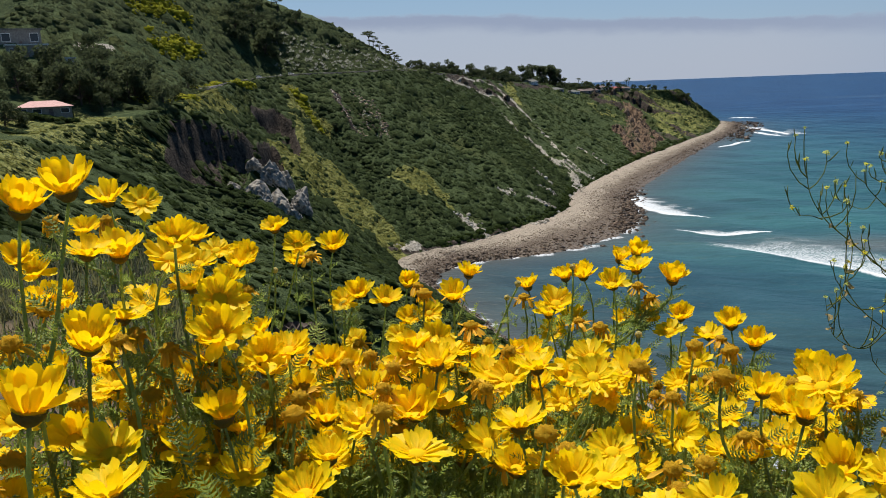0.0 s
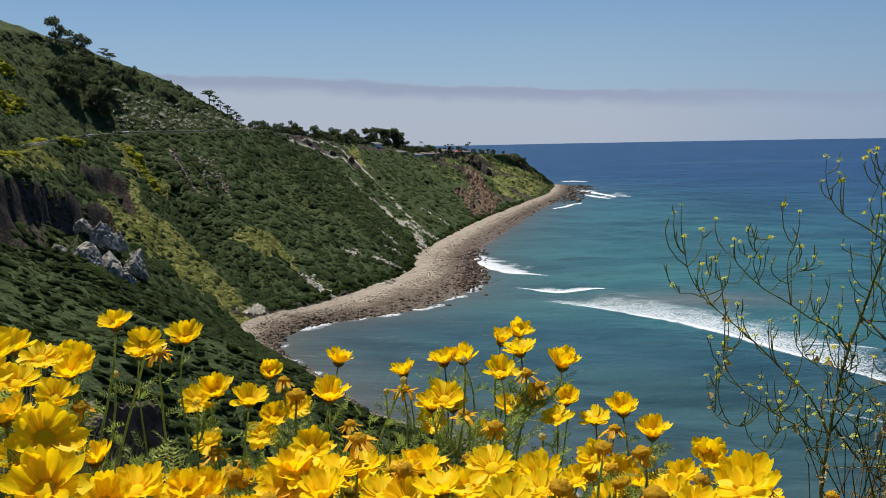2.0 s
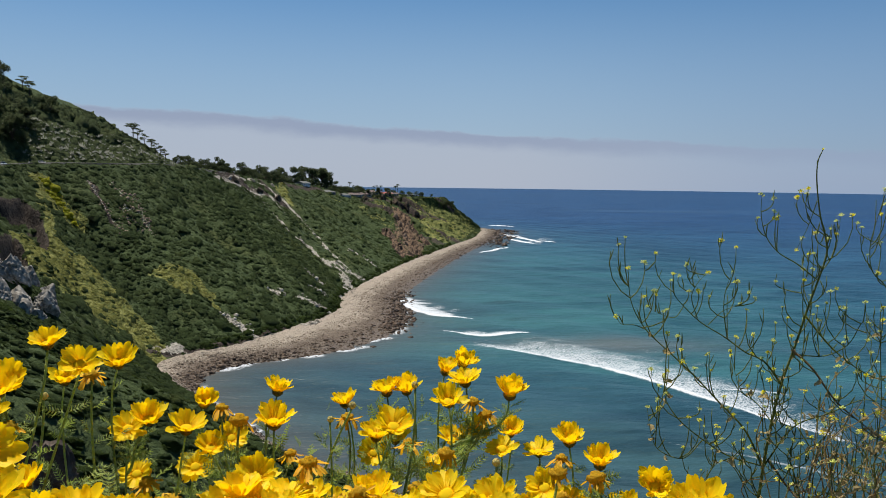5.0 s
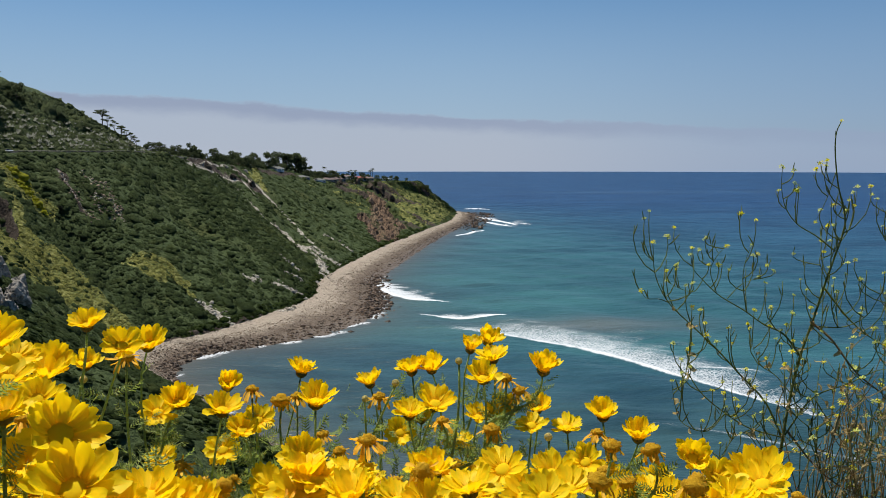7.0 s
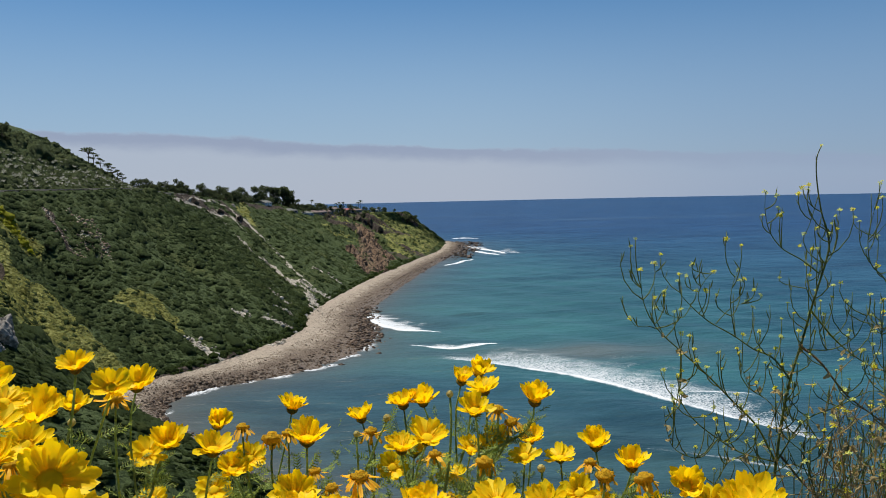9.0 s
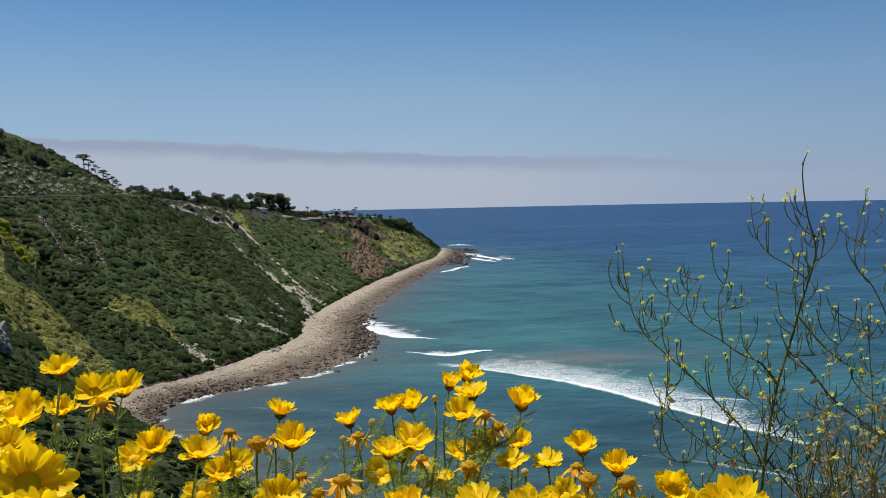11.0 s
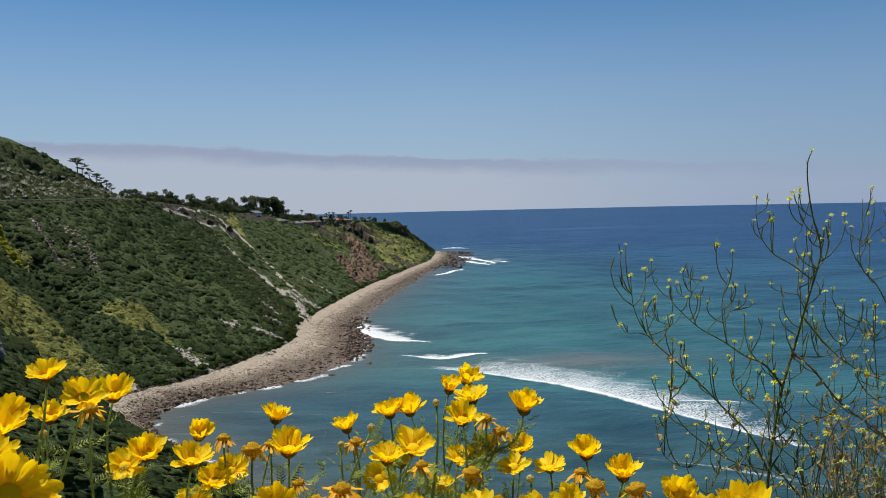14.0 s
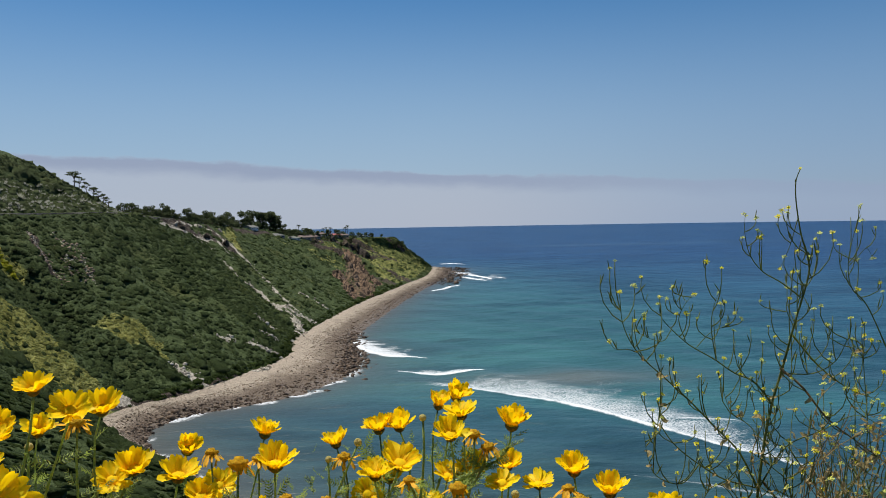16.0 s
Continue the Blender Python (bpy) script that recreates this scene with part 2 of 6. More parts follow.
hs = np.concatenate([np.linspace(0, 1, 70)[1:], np.linspace(1, 2, 24)[1:], np.linspace(2, 3, 6)[1:]])[:, None]
amp = np.clip((back_c[None, :, 2] - rim_c[None, :, 2]) / 30, 0.1, 1)
hill[..., 2] += (fbm(hill[..., 0] / 28, hill[..., 1] / 28, 4, 13) - 0.5) * 12 * amp * step(hs, 0.16, 0.5)
hill[..., 2] += (fbm(hill[..., 0] / 5, hill[..., 1] / 5, 3, 15) - 0.5) * 1.5 * step(hs, 0.15, 0.25)
land = np.concatenate([slope, hill])
# eroded bowls (ring on the plan, depth), ribs and ravines (line, height, half width)
SCARPS = [([(-154, 224), (-155, 244), (-151, 262), (-157, 290), (-150, 288), (-136, 254), (-136, 234), (-129, 208), (-136, 202), (-143, 203)], 11.0),
          ([(-181, 322), (-178, 339), (-168, 335), (-160, 324), (-153, 308), (-163, 309), (-173, 312)], 8.0)]
RIBS = [([(-186, 366), (-172, 346), (-160, 322), (-143, 310), (-122, 293), (-106, 280)], 5.0, 8.0), ([(-134, 188), (-116, 200), (-100, 216), (-90, 226)], 2.6, 9.0),
        ([(-140, 216), (-124, 230), (-110, 242), (-101, 256)], -4.5, 6.0), ([(-172, 396), (-161, 383), (-150, 368), (-138, 358)], -4.0, 4.0),
        ([(-163, 400), (-154, 388), (-142, 375), (-128, 362)], -4.5, 4.0), ([(-167, 404), (-157, 394), (-147, 384)], 2.5, 3.0),
        ([(-181, 378), (-166, 364), (-150, 346), (-128, 325)], -4.0, 6.0), ([(-150, 450), (-128, 428), (-104, 410)], -3.0, 8.0), ([(-148, 490), (-120, 470), (-90, 452)], 3.0, 9.0),
        ([(-146, 520), (-122, 505), (-92, 478)], -3.0, 7.0), ([(-140, 340), (-122, 330), (-108, 318)], 3.0, 6.0)]
lx, ly = land[..., 0], land[..., 1]
wander = 3.0 * (fbm(lx / 9, ly / 9, 3, 27) - 0.5)
for ring, depth in SCARPS:
    d = inside(lx, ly, ring) + wander
    land[..., 2] -= depth * step(d, -1.5, 4.5) * (0.8 + 0.4 * fbm(lx / 4, ly / 4, 2, 29))
for line, height, half in RIBS:
    d, s_ = near_line(lx, ly, line)
    land[..., 2] += height * np.exp(-((d + wander) / half) ** 2) * step(land[..., 2], 5, 16) * np.sin(np.clip(s_, 0.06, 0.94) * 3.1416) ** 0.5


def grid_faces(rows, cols):
    i = np.arange(rows - 1)[:, None] * cols + np.arange(cols - 1)[None]
    return np.stack([i, i + cols, i + cols + 1, i + 1], -1).reshape(-1, 4)

lv = land.reshape(-1, 3)


# what the ground is made of, along lines on the plan: (line, half width)
SLIPS = [([(-126, 612), (-107, 597), (-87, 558), (-69, 518), (-58, 502)], 1.1), ([(-116, 548), (-102, 528), (-88, 520), (-74, 504), (-63, 494), (-54, 478)], 1.1),
         ([(-95, 528), (-82, 508), (-70, 494)], 1.0), ([(-66, 560), (-54, 559), (-42, 547)], 1.1), ([(-68, 506), (-60, 500), (-51, 502)], 2.4), ([(-62, 488), (-55, 470), (-56, 446)], 2.4),
         ([(-91, 334), (-87, 330), (-83, 328), (-75, 321)], 1.7)]
SPECKS = [([(-69, 382), (-62, 384), (-55, 383)], 1.4), ([(-67, 401), (-60, 404)], 1.3), ([(-82, 380), (-76, 380)], 1.3), ([(-57, 360), (-62, 352)], 1.3), ([(-74, 424), (-62, 430)], 1.1),
          ([(-148, 520), (-141, 545), (-132, 571), (-122, 591)], 1.1), ([(-146, 560), (-144, 610), (-136, 622), (-126, 606)], 0.9), ([(-128, 590), (-112, 560)], 1.0), ([(-52, 462), (-55, 440), (-55, 425)], 1.6), ([(-97, 293), (-104, 287)], 2.4), ([(-221, 268), (-218, 279)], 3.0)]
TAN = [([(-167, 404), (-157, 396), (-152, 391), (-142, 384)], 1.3), ([(-158, 397), (-153, 388), (-149, 381), (-146, 380)], 1.9), ([(-175, 396), (-163, 383), (-155, 376), (-146, 366)], 1.1),
       ([(-156, 404), (-146, 390), (-138, 380)], 1.0)]
RED = [([(-54, 894), (-43, 828), (-32, 743), (-26, 699), (-20, 652)], 5.5), ([(-44, 846), (-29, 799), (-16, 735)], 4.5), ([(-51, 718), (-43, 695), (-33, 637)], 4.5)]
EARTH = [([(-136, 700), (-120, 790)], 4.0), 
         ([(-150, 530), (-146, 575)], 4.0), ([(-104, 283), (-90, 299), (-80, 312), (-66, 346)], 1.6), ([(-86, 866), (-67, 862), (-57, 856)], 4.0), ([(-7, 984), (10, 988)], 4.0),
         ([(-84, 878), (-66, 918), (-42, 914), (-27, 906)], 6.5), ([(-147, 535), (-134, 575), (-122, 602)], 5.5), ([(-142, 625), (-128, 610)], 4.0), ([(-174, 396), (-162, 381), (-151, 367)], 1.6)]
YELLOW = [([(-35, 943), (-19, 902), (-3, 827)], 4.0), ([(-17, 970), (3, 940), (18, 844)], 4.4), ([(-32, 882), (-15, 802), (-1, 770)], 3.4), ([(-138, 645), (-117, 611)], 3.0),
          ([(6, 959), (26, 921)], 4.0), ([(18, 1000), (36, 985)], 5.0), ([(-60, 985), (-15, 985)], 8.0), ([(-118, 770), (-100, 760)], 2.0), ([(-84, 898), (-67, 862)], 2.5),
          ([(-178, 352), (-168, 340), (-160, 324)], 2.2), ([(-149, 306), (-132, 290), (-114, 276)], 1.5), ([(-118, 356), (-106, 347), (-96, 336)], 2.0), ([(-139, 690), (-132, 660), (-128, 632)], 3.5)]
# grassy patches as rings on the plan
GRASSY = [[(-157, 292), (-158, 320), (-146, 321), (-126, 306), (-106, 291), (-96, 275), (-103, 272), (-117, 270), (-128, 272), (-144, 278)], [(-188, 366), (-187, 378), (-165, 363), (-165, 354), (-176, 357)],
          [(-122, 340), (-114, 356), (-102, 345), (-108, 333)], [(-188, 186), (-176, 206), (-157, 205), (-155, 190), (-153, 164), (-174, 174)], [(-156, 190), (-157, 204), (-144, 205), (-146, 198)],
          [(-152, 152), (-147, 154), (-136, 146), (-132, 131)], [(-165, 238), (-182, 294), (-176, 296), (-160, 240)], [(-34, 913), (-7, 970), (31, 1004), (37, 984), (21, 845), (1, 781), (-15, 800)],
          [(-102, 944), (-62, 944), (-62, 926), (-93, 878)], [(-34, 1000), (0, 1000), (-1, 985), (-28, 970)]]


def patches(rings, seed, ragged=5.0, soft=1.6, grow=0.0):
    """1 inside the rings, fading to 0 at their ragged borders."""
    total = np.zeros(len(lv))
    rag = ragged * (fbm(lv[:, 0] / 5, lv[:, 1] / 5, 4, seed) - 0.5)
    for ring in rings:
        total = np.maximum(total, step(inside(lv[:, 0], lv[:, 1], ring) + rag + grow, -soft, soft))
    return total


def cover(lines, seed, soft=0.5, ragged=1.8):
    """1 on the lines, fading to 0 at their ragged borders."""
    total = np.zeros(len(lv))
    rag = 1 + ragged * (fbm(lv[:, 0] / 3, lv[:, 1] / 3, 3, seed) - 0.5)
    for line, half in lines:
        d, _ = near_line(lv[:, 0], lv[:, 1], line)
        total = np.maximum(total, step(d, half * rag * (1 + soft), half * rag * (1 - soft)))
    return total


bare, red, earth, yellow = np.maximum.reduce([cover(SLIPS, 81, 0.5, 2.2), cover(SPECKS, 82), 0.42 * cover(TAN, 80, 0.6, 2.2)]), cover(RED, 83), cover(EARTH, 85), np.maximum(cover(YELLOW, 87, 0.7), patches(GRASSY, 89, 6.0, 1.6, 2.6))
bare = np.maximum(bare, 0.4 * patches([[(-151, 519), (-146, 569), (-128, 625), (-119, 605), (-121, 558), (-136, 525)]], 84, 30.0, 5.0, -4.0))
red = np.maximum(red, 0.62 * patches([[(-54, 855), (-38, 905), (-30, 800), (-15, 705), (-23, 655), (-35, 639), (-41, 708), (-49, 695), (-49, 761)]], 86, 12.0, 4.0, -1.0))
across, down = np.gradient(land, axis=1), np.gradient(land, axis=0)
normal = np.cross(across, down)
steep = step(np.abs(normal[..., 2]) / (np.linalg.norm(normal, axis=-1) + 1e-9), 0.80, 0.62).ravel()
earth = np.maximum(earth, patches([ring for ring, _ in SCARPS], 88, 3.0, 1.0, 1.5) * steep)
yellow *= (1 - 0.9 * earth) * np.where((lv[:, 1] > 700) | ((lv[:, 1] < 215) & (lv[:, 0] < -140)), 0.55, 1.0)
# weathered bands on the headland's face
tip = step(lv[:, 1], 690, 800) * step(lv[:, 0], -130, -80)
run = fbm((lv[:, 0] * 0.5 + lv[:, 1]) / 14, lv[:, 0] / 60, 3, 91)
yellow = np.maximum(yellow, tip * step(run, 0.58, 0.70) * 0.55)
earth = np.maximum(earth, tip * step(run, 0.42, 0.33) * 0.75)


# broken ground where it is bare
lv = lv.copy()
lv[:, 2] += (fbm(lv[:, 0] / 3.5, lv[:, 1] / 7, 4, 95, 0.6) - 0.5) * (10 * red + 4.5 * earth + 2.4 * bare)
lv[:, 2] += tip * (np.abs(fbm((lv[:, 0] * 0.4 + lv[:, 1]) / 11, lv[:, 0] / 40, 3, 97) - 0.5) - 0.12) * 22 * step(lv[:, 2], 4, 16) * step(lv[:, 2], 46, 38)
land = lv.reshape(land.shape)


def m_land(n, sh):
    pos = n.add("ShaderNodeNewGeometry").outputs["Position"]
    att = {}
    for key in ("bare", "red", "earth", "yellow"):
        a = n.add("ShaderNodeAttribute")
        a.attribute_name = key
        att[key] = a.outputs["Fac"]
    big, mid, fine = n.noise(pos, 0.035, 4), n.noise(pos, 0.22, 4), n.noise(pos, 1.3, 4, 0.65)

    def edge(key, amount=1.5):
        return n.ramp(n.math("ADD", att[key], n.math("MULTIPLY", n.math("SUBTRACT", fine, 0.5), amount)), 0.36, 0.62)

    green = n.mix(n.ramp(mid, 0.35, 0.65), (0.034, 0.050, 0.018), (0.062, 0.084, 0.032))
    green = n.mix(n.ramp(big, 0.52, 0.72), green, (0.062, 0.074, 0.024))
    fresh = n.mix(n.ramp(mid, 0.3, 0.7), (0.095, 0.112, 0.032), (0.26, 0.255, 0.080))
    pale = n.mix(n.ramp(fine, 0.3, 0.7), (0.19, 0.17, 0.135), (0.50, 0.46, 0.385))
    rust = n.mix(n.ramp(fine, 0.3, 0.7), (0.052, 0.036, 0.025), (0.245, 0.165, 0.106))
    # shade of upright crevices, painted as dark lines into the rust colour
    crevice_shade = n.add("ShaderNodeMapping", None, Vector=pos, Scale=(1.0, 0.5, 0.18))
    rust = n.mix(n.ramp(n.noise(crevice_shade, 0.42, 4, 0.6), 0.52, 0.44), rust, (0.030, 0.021, 0.016))
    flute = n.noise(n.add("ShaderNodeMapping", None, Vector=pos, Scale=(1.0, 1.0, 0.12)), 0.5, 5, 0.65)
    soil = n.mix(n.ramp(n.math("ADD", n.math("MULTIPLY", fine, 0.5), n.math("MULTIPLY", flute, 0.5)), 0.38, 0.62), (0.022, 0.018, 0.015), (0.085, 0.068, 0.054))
    col = n.mix(edge("yellow"), green, fresh)
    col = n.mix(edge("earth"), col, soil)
    col = n.mix(edge("red"), col, rust)
    col = n.mix(edge("bare", 1.5), col, pale)
    n.put(sh.inputs["Base Color"], col)
    bump(n, sh, n.noise(pos, 0.9, 5, 0.65), 1.0, 1.2)


mat_land = material("coastal_scrub_ground", m_land, 0.95)
hillside = new("ground", mesh_from("ground", lv, grid_faces(*land.shape[:2]), [mat_land], True, {"bare": bare, "red": red, "earth": earth, "yellow": yellow}))
tagged(hillside, "steep green coastal bluff with scrub, bare slips and grassy ledges", "hillside", kind="structure")


def m_beach(n, sh):
    pos = n.add("ShaderNodeNewGeometry").outputs["Position"]
    cell = n.add("ShaderNodeTexVoronoi", None, Vector=pos, Scale=1.8)
    z = n.add("ShaderNodeSeparateXYZ", None, i0=pos).outputs[2]
    dry = n.mix(cell.outputs["Color"], (0.23, 0.192, 0.148), (0.38, 0.325, 0.255))
    wet = n.mix(cell.outputs["Color"], (0.075, 0.058, 0.044), (0.17, 0.135, 0.102))
    edge = n.math("ADD", z, n.math("MULTIPLY", n.noise(pos, 0.12, 3), 1.6))
    n.put(sh.inputs["Base Color"], n.mix(n.ramp(edge, 2.6, 3.9), wet, dry))
    n.put(sh.inputs["Roughness"], n.ramp(edge, 1.5, 2.7, 0.45, 0.9))
    bump(n, sh, cell.outputs["Distance"], 0.8, 0.4)


mat_beach = material("cobble", m_beach, 0.9)
shore = new("beach", mesh_from("beach", beach.reshape(-1, 3), grid_faces(*beach.shape[:2]), [mat_beach], True))
tagged(shore, "curving cobble beach, pale when dry and dark at the water", "beach", kind="structure")

# ---- sea ----
def spread(lo, hi, fine, out_lo, out_hi, grow=1.09):
    mid = list(np.arange(lo, hi, fine))
    up, d = [hi], fine
    while up[-1] < out_hi:
        d *= grow
        up.append(up[-1] + d)
    dn, d = [lo], fine
    while dn[-1] > out_lo:
        d *= grow
        dn.append(dn[-1] - d)
    return np.array(dn[:0:-1] + mid + up)


rows_y = np.concatenate([spread(170, 480, 1.2, -4900, 480), spread(484, 1180, 4.0, 484, 4900, 1.06)])
gx, gy = np.meshgrid(spread(-90, 150, 1.3, -4900, 4900), np.unique(rows_y))
rad = np.hypot(gx, gy)
pull = np.minimum(1, 4900 / rad)
gx, gy = gx * pull, gy * pull
shore_d, shore_u = near_line(gx, gy, water_c[::6, :2])
swell = 0.5 * np.sin((gx * 0.80 + gy * 0.60) / 34 * 6.283 + 3 * fbm(gx / 90, gy / 90, 2, 51)) * step(rad, 2500, 600)
chop = (fbm(gx / 9, gy / 4, 3, 53) - 0.5) * 0.5 * step(rad, 900, 300)
gz = (swell + chop) * step(shore_d, 2, 30)

# breakers: front line (x, y), how far the foam trails behind it, and how thick it is
BREAKERS = [
    ([(22, 322), (35, 315), (60, 292), (80, 262), (96, 232), (108, 210)], 58, 0.72),
    ([(4, 358), (14, 351), (26, 351), (38, 356)], 15, 0.95),
    ([(60, 206), (78, 196), (98, 182), (120, 170)], 7, 0.42),
    ([(-24, 452), (-17, 420), (-4, 398), (12, 390)], 26, 1.0),
    ([(92, 262), (104, 258), (114, 257)], 3, 0.55),
    ([(66, 1148), (84, 1142), (100, 1130)], 12, 1.15),
    ([(72, 985), (84, 935), (104, 868)], 16, 1.1),
    ([(76, 905), (90, 860), (96, 838)], 10, 1.0),
    ([(34, 738), (50, 768), (64, 800)], 5, 0.8),
    ([(112, 872), (120, 862)], 3, 0.9),
]
foam = np.zeros_like(gx)
lace = np.zeros_like(gx)
for line, trail, thick in BREAKERS:
    curve = spline(line, 60)
    d, s = near_line(gx, gy, curve)
    behind = (gx - np.interp(s * 59, np.arange(60), curve[:, 0])) * 0.35 + (gy - np.interp(s * 59, np.arange(60), curve[:, 1])) * 0.94
    wide = np.sin(np.clip(s, 0.02, 0.98) * 3.14159) ** 0.42
    ragged = 1 + 1.5 * (fbm(gx / 7, gy / 5, 4, 61, 0.6) - 0.5)
    front = step(d, (2.3 * wide + 0.6) * (1 + gy.clip(300, 1000) / 400 - 0.75), 0.15) * thick * (0.55 + 0.6 * fbm(gx / 5, gy / 5, 2, 63))
    back = np.where(behind > 0, np.clip(1 - d / (trail * (1.2 - 0.75 * s) * wide * ragged + 1), 0, 1) ** 0.6, 0) * thick * 0.86
    foam = np.maximum(foam, front)
    lace = np.maximum(lace, back)
    gz += 0.9 * np.exp(-(d / 2.5) ** 2) * wide * thick
# wash along the beach
wash = step(shore_d, 5 + 16 * (fbm(gx / 14, gy / 14, 4, 71) - 0.28), 0.5) * step(fbm(gx / 30, gy / 30, 2, 73), 0.26, 0.46) * step(gy, 640, 470)
lace = np.maximum(lace, wash * (0.22 + 0.46 * step(fbm(gx / 6, gy / 6, 3, 75), 0.36, 0.66)))
# white water over the reef off the headland
reef = np.exp(-(((gx - 95) / 42) ** 2 + ((gy - 900) / 110) ** 2)) * step(fbm(gx / 20, gy / 50, 3, 77), 0.42, 0.62)
lace = np.maximum(lace, np.where(shore_d > 6, reef * 0.55, 0))
shallow = np.exp(-shore_d / 20)
turq = step(rad, 1500, 380) * (0.25 + 0.75 * step(gy + gx * 0.25, 205, 330)) * (0.45 + 0.55 * step(gx, 330, 60))
close = step(gy + gx * 0.35, 330, 215)
murk = np.exp(-((gx - 70) / 45) ** 2 - ((gy - 335) / 16) ** 2)


def m_sea(n, sh):
    pos = n.add("ShaderNodeNewGeometry").outputs["Position"]
    att = {}
    for key in ("foam", "lace", "shallow", "turq", "murk", "close"):
        a = n.add("ShaderNodeAttribute")
        a.attribute_name = key
        att[key] = a.outputs["Fac"]
    stretch = n.add("ShaderNodeMapping", None, Vector=pos, Scale=(0.35, 1.0, 1.0))
    streak = n.noise(stretch, 0.02, 5, 0.6)
    thin = n.add("ShaderNodeMapping", None, Vector=pos, Scale=(0.16, 1.0, 1.0))
    # fine streaks put the light and dark of ripples into the water colour
    streak = n.math("ADD", n.math("MULTIPLY", streak, 0.6), n.math("MULTIPLY", n.noise(thin, 0.075, 6, 0.72), 0.4))
    blue = n.mix(n.ramp(streak, 0.38, 0.62), (0.005, 0.023, 0.066), (0.014, 0.052, 0.124))
    teal = n.mix(n.ramp(streak, 0.38, 0.62), (0.014, 0.056, 0.070), (0.032, 0.110, 0.116))
    col = n.mix(att["turq"], blue, teal)
    dusk = n.mix(n.ramp(n.noise(stretch, 0.06, 4, 0.6), 0.35, 0.65), (0.011, 0.036, 0.043), (0.030, 0.076, 0.084))
    col = n.mix(n.math("MULTIPLY", att["close"], 0.92), col, dusk)
    kelp = n.ramp(n.noise(stretch, 0.035, 5, 0.6), 0.58, 0.68)
    col = n.mix(n.math("MULTIPLY", n.math("MULTIPLY", kelp, att["turq"]), 0.45), col, (0.012, 0.038, 0.045))
    col = n.mix(n.math("MULTIPLY", att["murk"], 0.7), col, (0.10, 0.105, 0.10))
    col = n.mix(n.math("MULTIPLY", att["shallow"], 0.9), col, (0.070, 0.072, 0.064))
    slick = n.noise(n.add("ShaderNodeMapping", None, Vector=pos, Scale=(0.12, 1.0, 1.0)), 0.0045, 5, 0.6)
    col = n.mix(n.ramp(slick, 0.56, 0.70, 0.0, 0.35), col, (0.060, 0.105, 0.150))
    web = n.add("ShaderNodeTexVoronoi", None, Vector=pos, Scale=0.95)
    web.feature = "DISTANCE_TO_EDGE"
    tex = n.math("ADD", n.math("MULTIPLY", n.noise(pos, 1.1, 6, 0.78), 0.85), n.ramp(web.outputs[0], 0.0, 0.5, 0.3, 0.0))
    white = n.ramp(n.math("ADD", att["lace"], n.math("SUBTRACT", tex, 1.02)), 0.02, 0.34)
    white = n.math("MAXIMUM", n.math("MULTIPLY", white, 0.85), n.ramp(n.math("ADD", att["foam"], n.math("MULTIPLY", n.noise(pos, 1.5, 3), 0.4)), 0.45, 0.8))
    n.put(sh.inputs["Base Color"], n.mix(white, col, (0.56, 0.585, 0.60)))
    n.put(sh.inputs["Roughness"], n.math("ADD", 0.38, n.math("MULTIPLY", white, 0.5)))
    ripple = n.add("ShaderNodeMapping", None, Vector=pos, Scale=(0.45, 1.0, 1.0))
    wave = n.math("ADD", n.noise(ripple, 0.12, 4), n.math("ADD", n.math("MULTIPLY", n.noise(ripple, 0.6, 3), 0.25), n.math("MULTIPLY", n.noise(n.add("ShaderNodeMapping", None, Vector=pos, Scale=(0.12, 1.0, 1.0)), 0.045, 4), 1.6)))
    bump(n, sh, wave, 0.7, 2.0)


mat_sea = material("sea_water", m_sea, 0.3, IOR=1.33, Specular_IOR_Level=0.22)
sea_v = np.stack([gx, gy, gz], -1).reshape(-1, 3)
sea = new("water", mesh_from("water", sea_v, grid_faces(*gx.shape), [mat_sea], True,
                             {"foam": foam.ravel(), "lace": lace.ravel(), "shallow": shallow.ravel(), "turq": turq.ravel(), "murk": murk.ravel(), "close": close.ravel()}))
tagged(sea, "blue-green ocean with white breakers rolling to the cove", "sea", kind="structure")

# ---- scrub, boulders and agaves: too many to count ----
def m_leafy(lo, hi, rough=0.9, scale=3.0, island=0.7, drift=0.0):
    def build(n, sh):
        geo = n.add("ShaderNodeNewGeometry")
        tone = n.math("ADD", n.math("MULTIPLY", geo.outputs["Random Per Island"], island), n.math("MULTIPLY", n.noise(geo.outputs["Position"], scale, 3), 1.2 - island))
        colour = n.mix(n.ramp(tone, 0.15, 1.0), lo, hi)
        if drift:
            # stands of different shrubs: olive and grey-green drifts, darker thickets
            olive = n.ramp(n.noise(geo.outputs["Position"], 0.03, 4, 0.6), 0.52, 0.72, 0.0, drift)
            colour = n.mix(olive, colour, (hi[0] * 1.25, hi[1] * 1.05, hi[2] * 0.75))
            colour = n.mix(n.ramp(n.noise(geo.outputs["Position"], 0.07, 4, 0.6), 0.50, 0.36, 0.0, drift), colour, lo)
        n.put(sh.inputs["Base Color"], colour)
        bump(n, sh, n.noise(geo.outputs["Position"], scale * 1.2, 4, 0.7), 1.0, 1.8 / scale)
        leaf_light(n, sh, hi, 0.42)
    return build


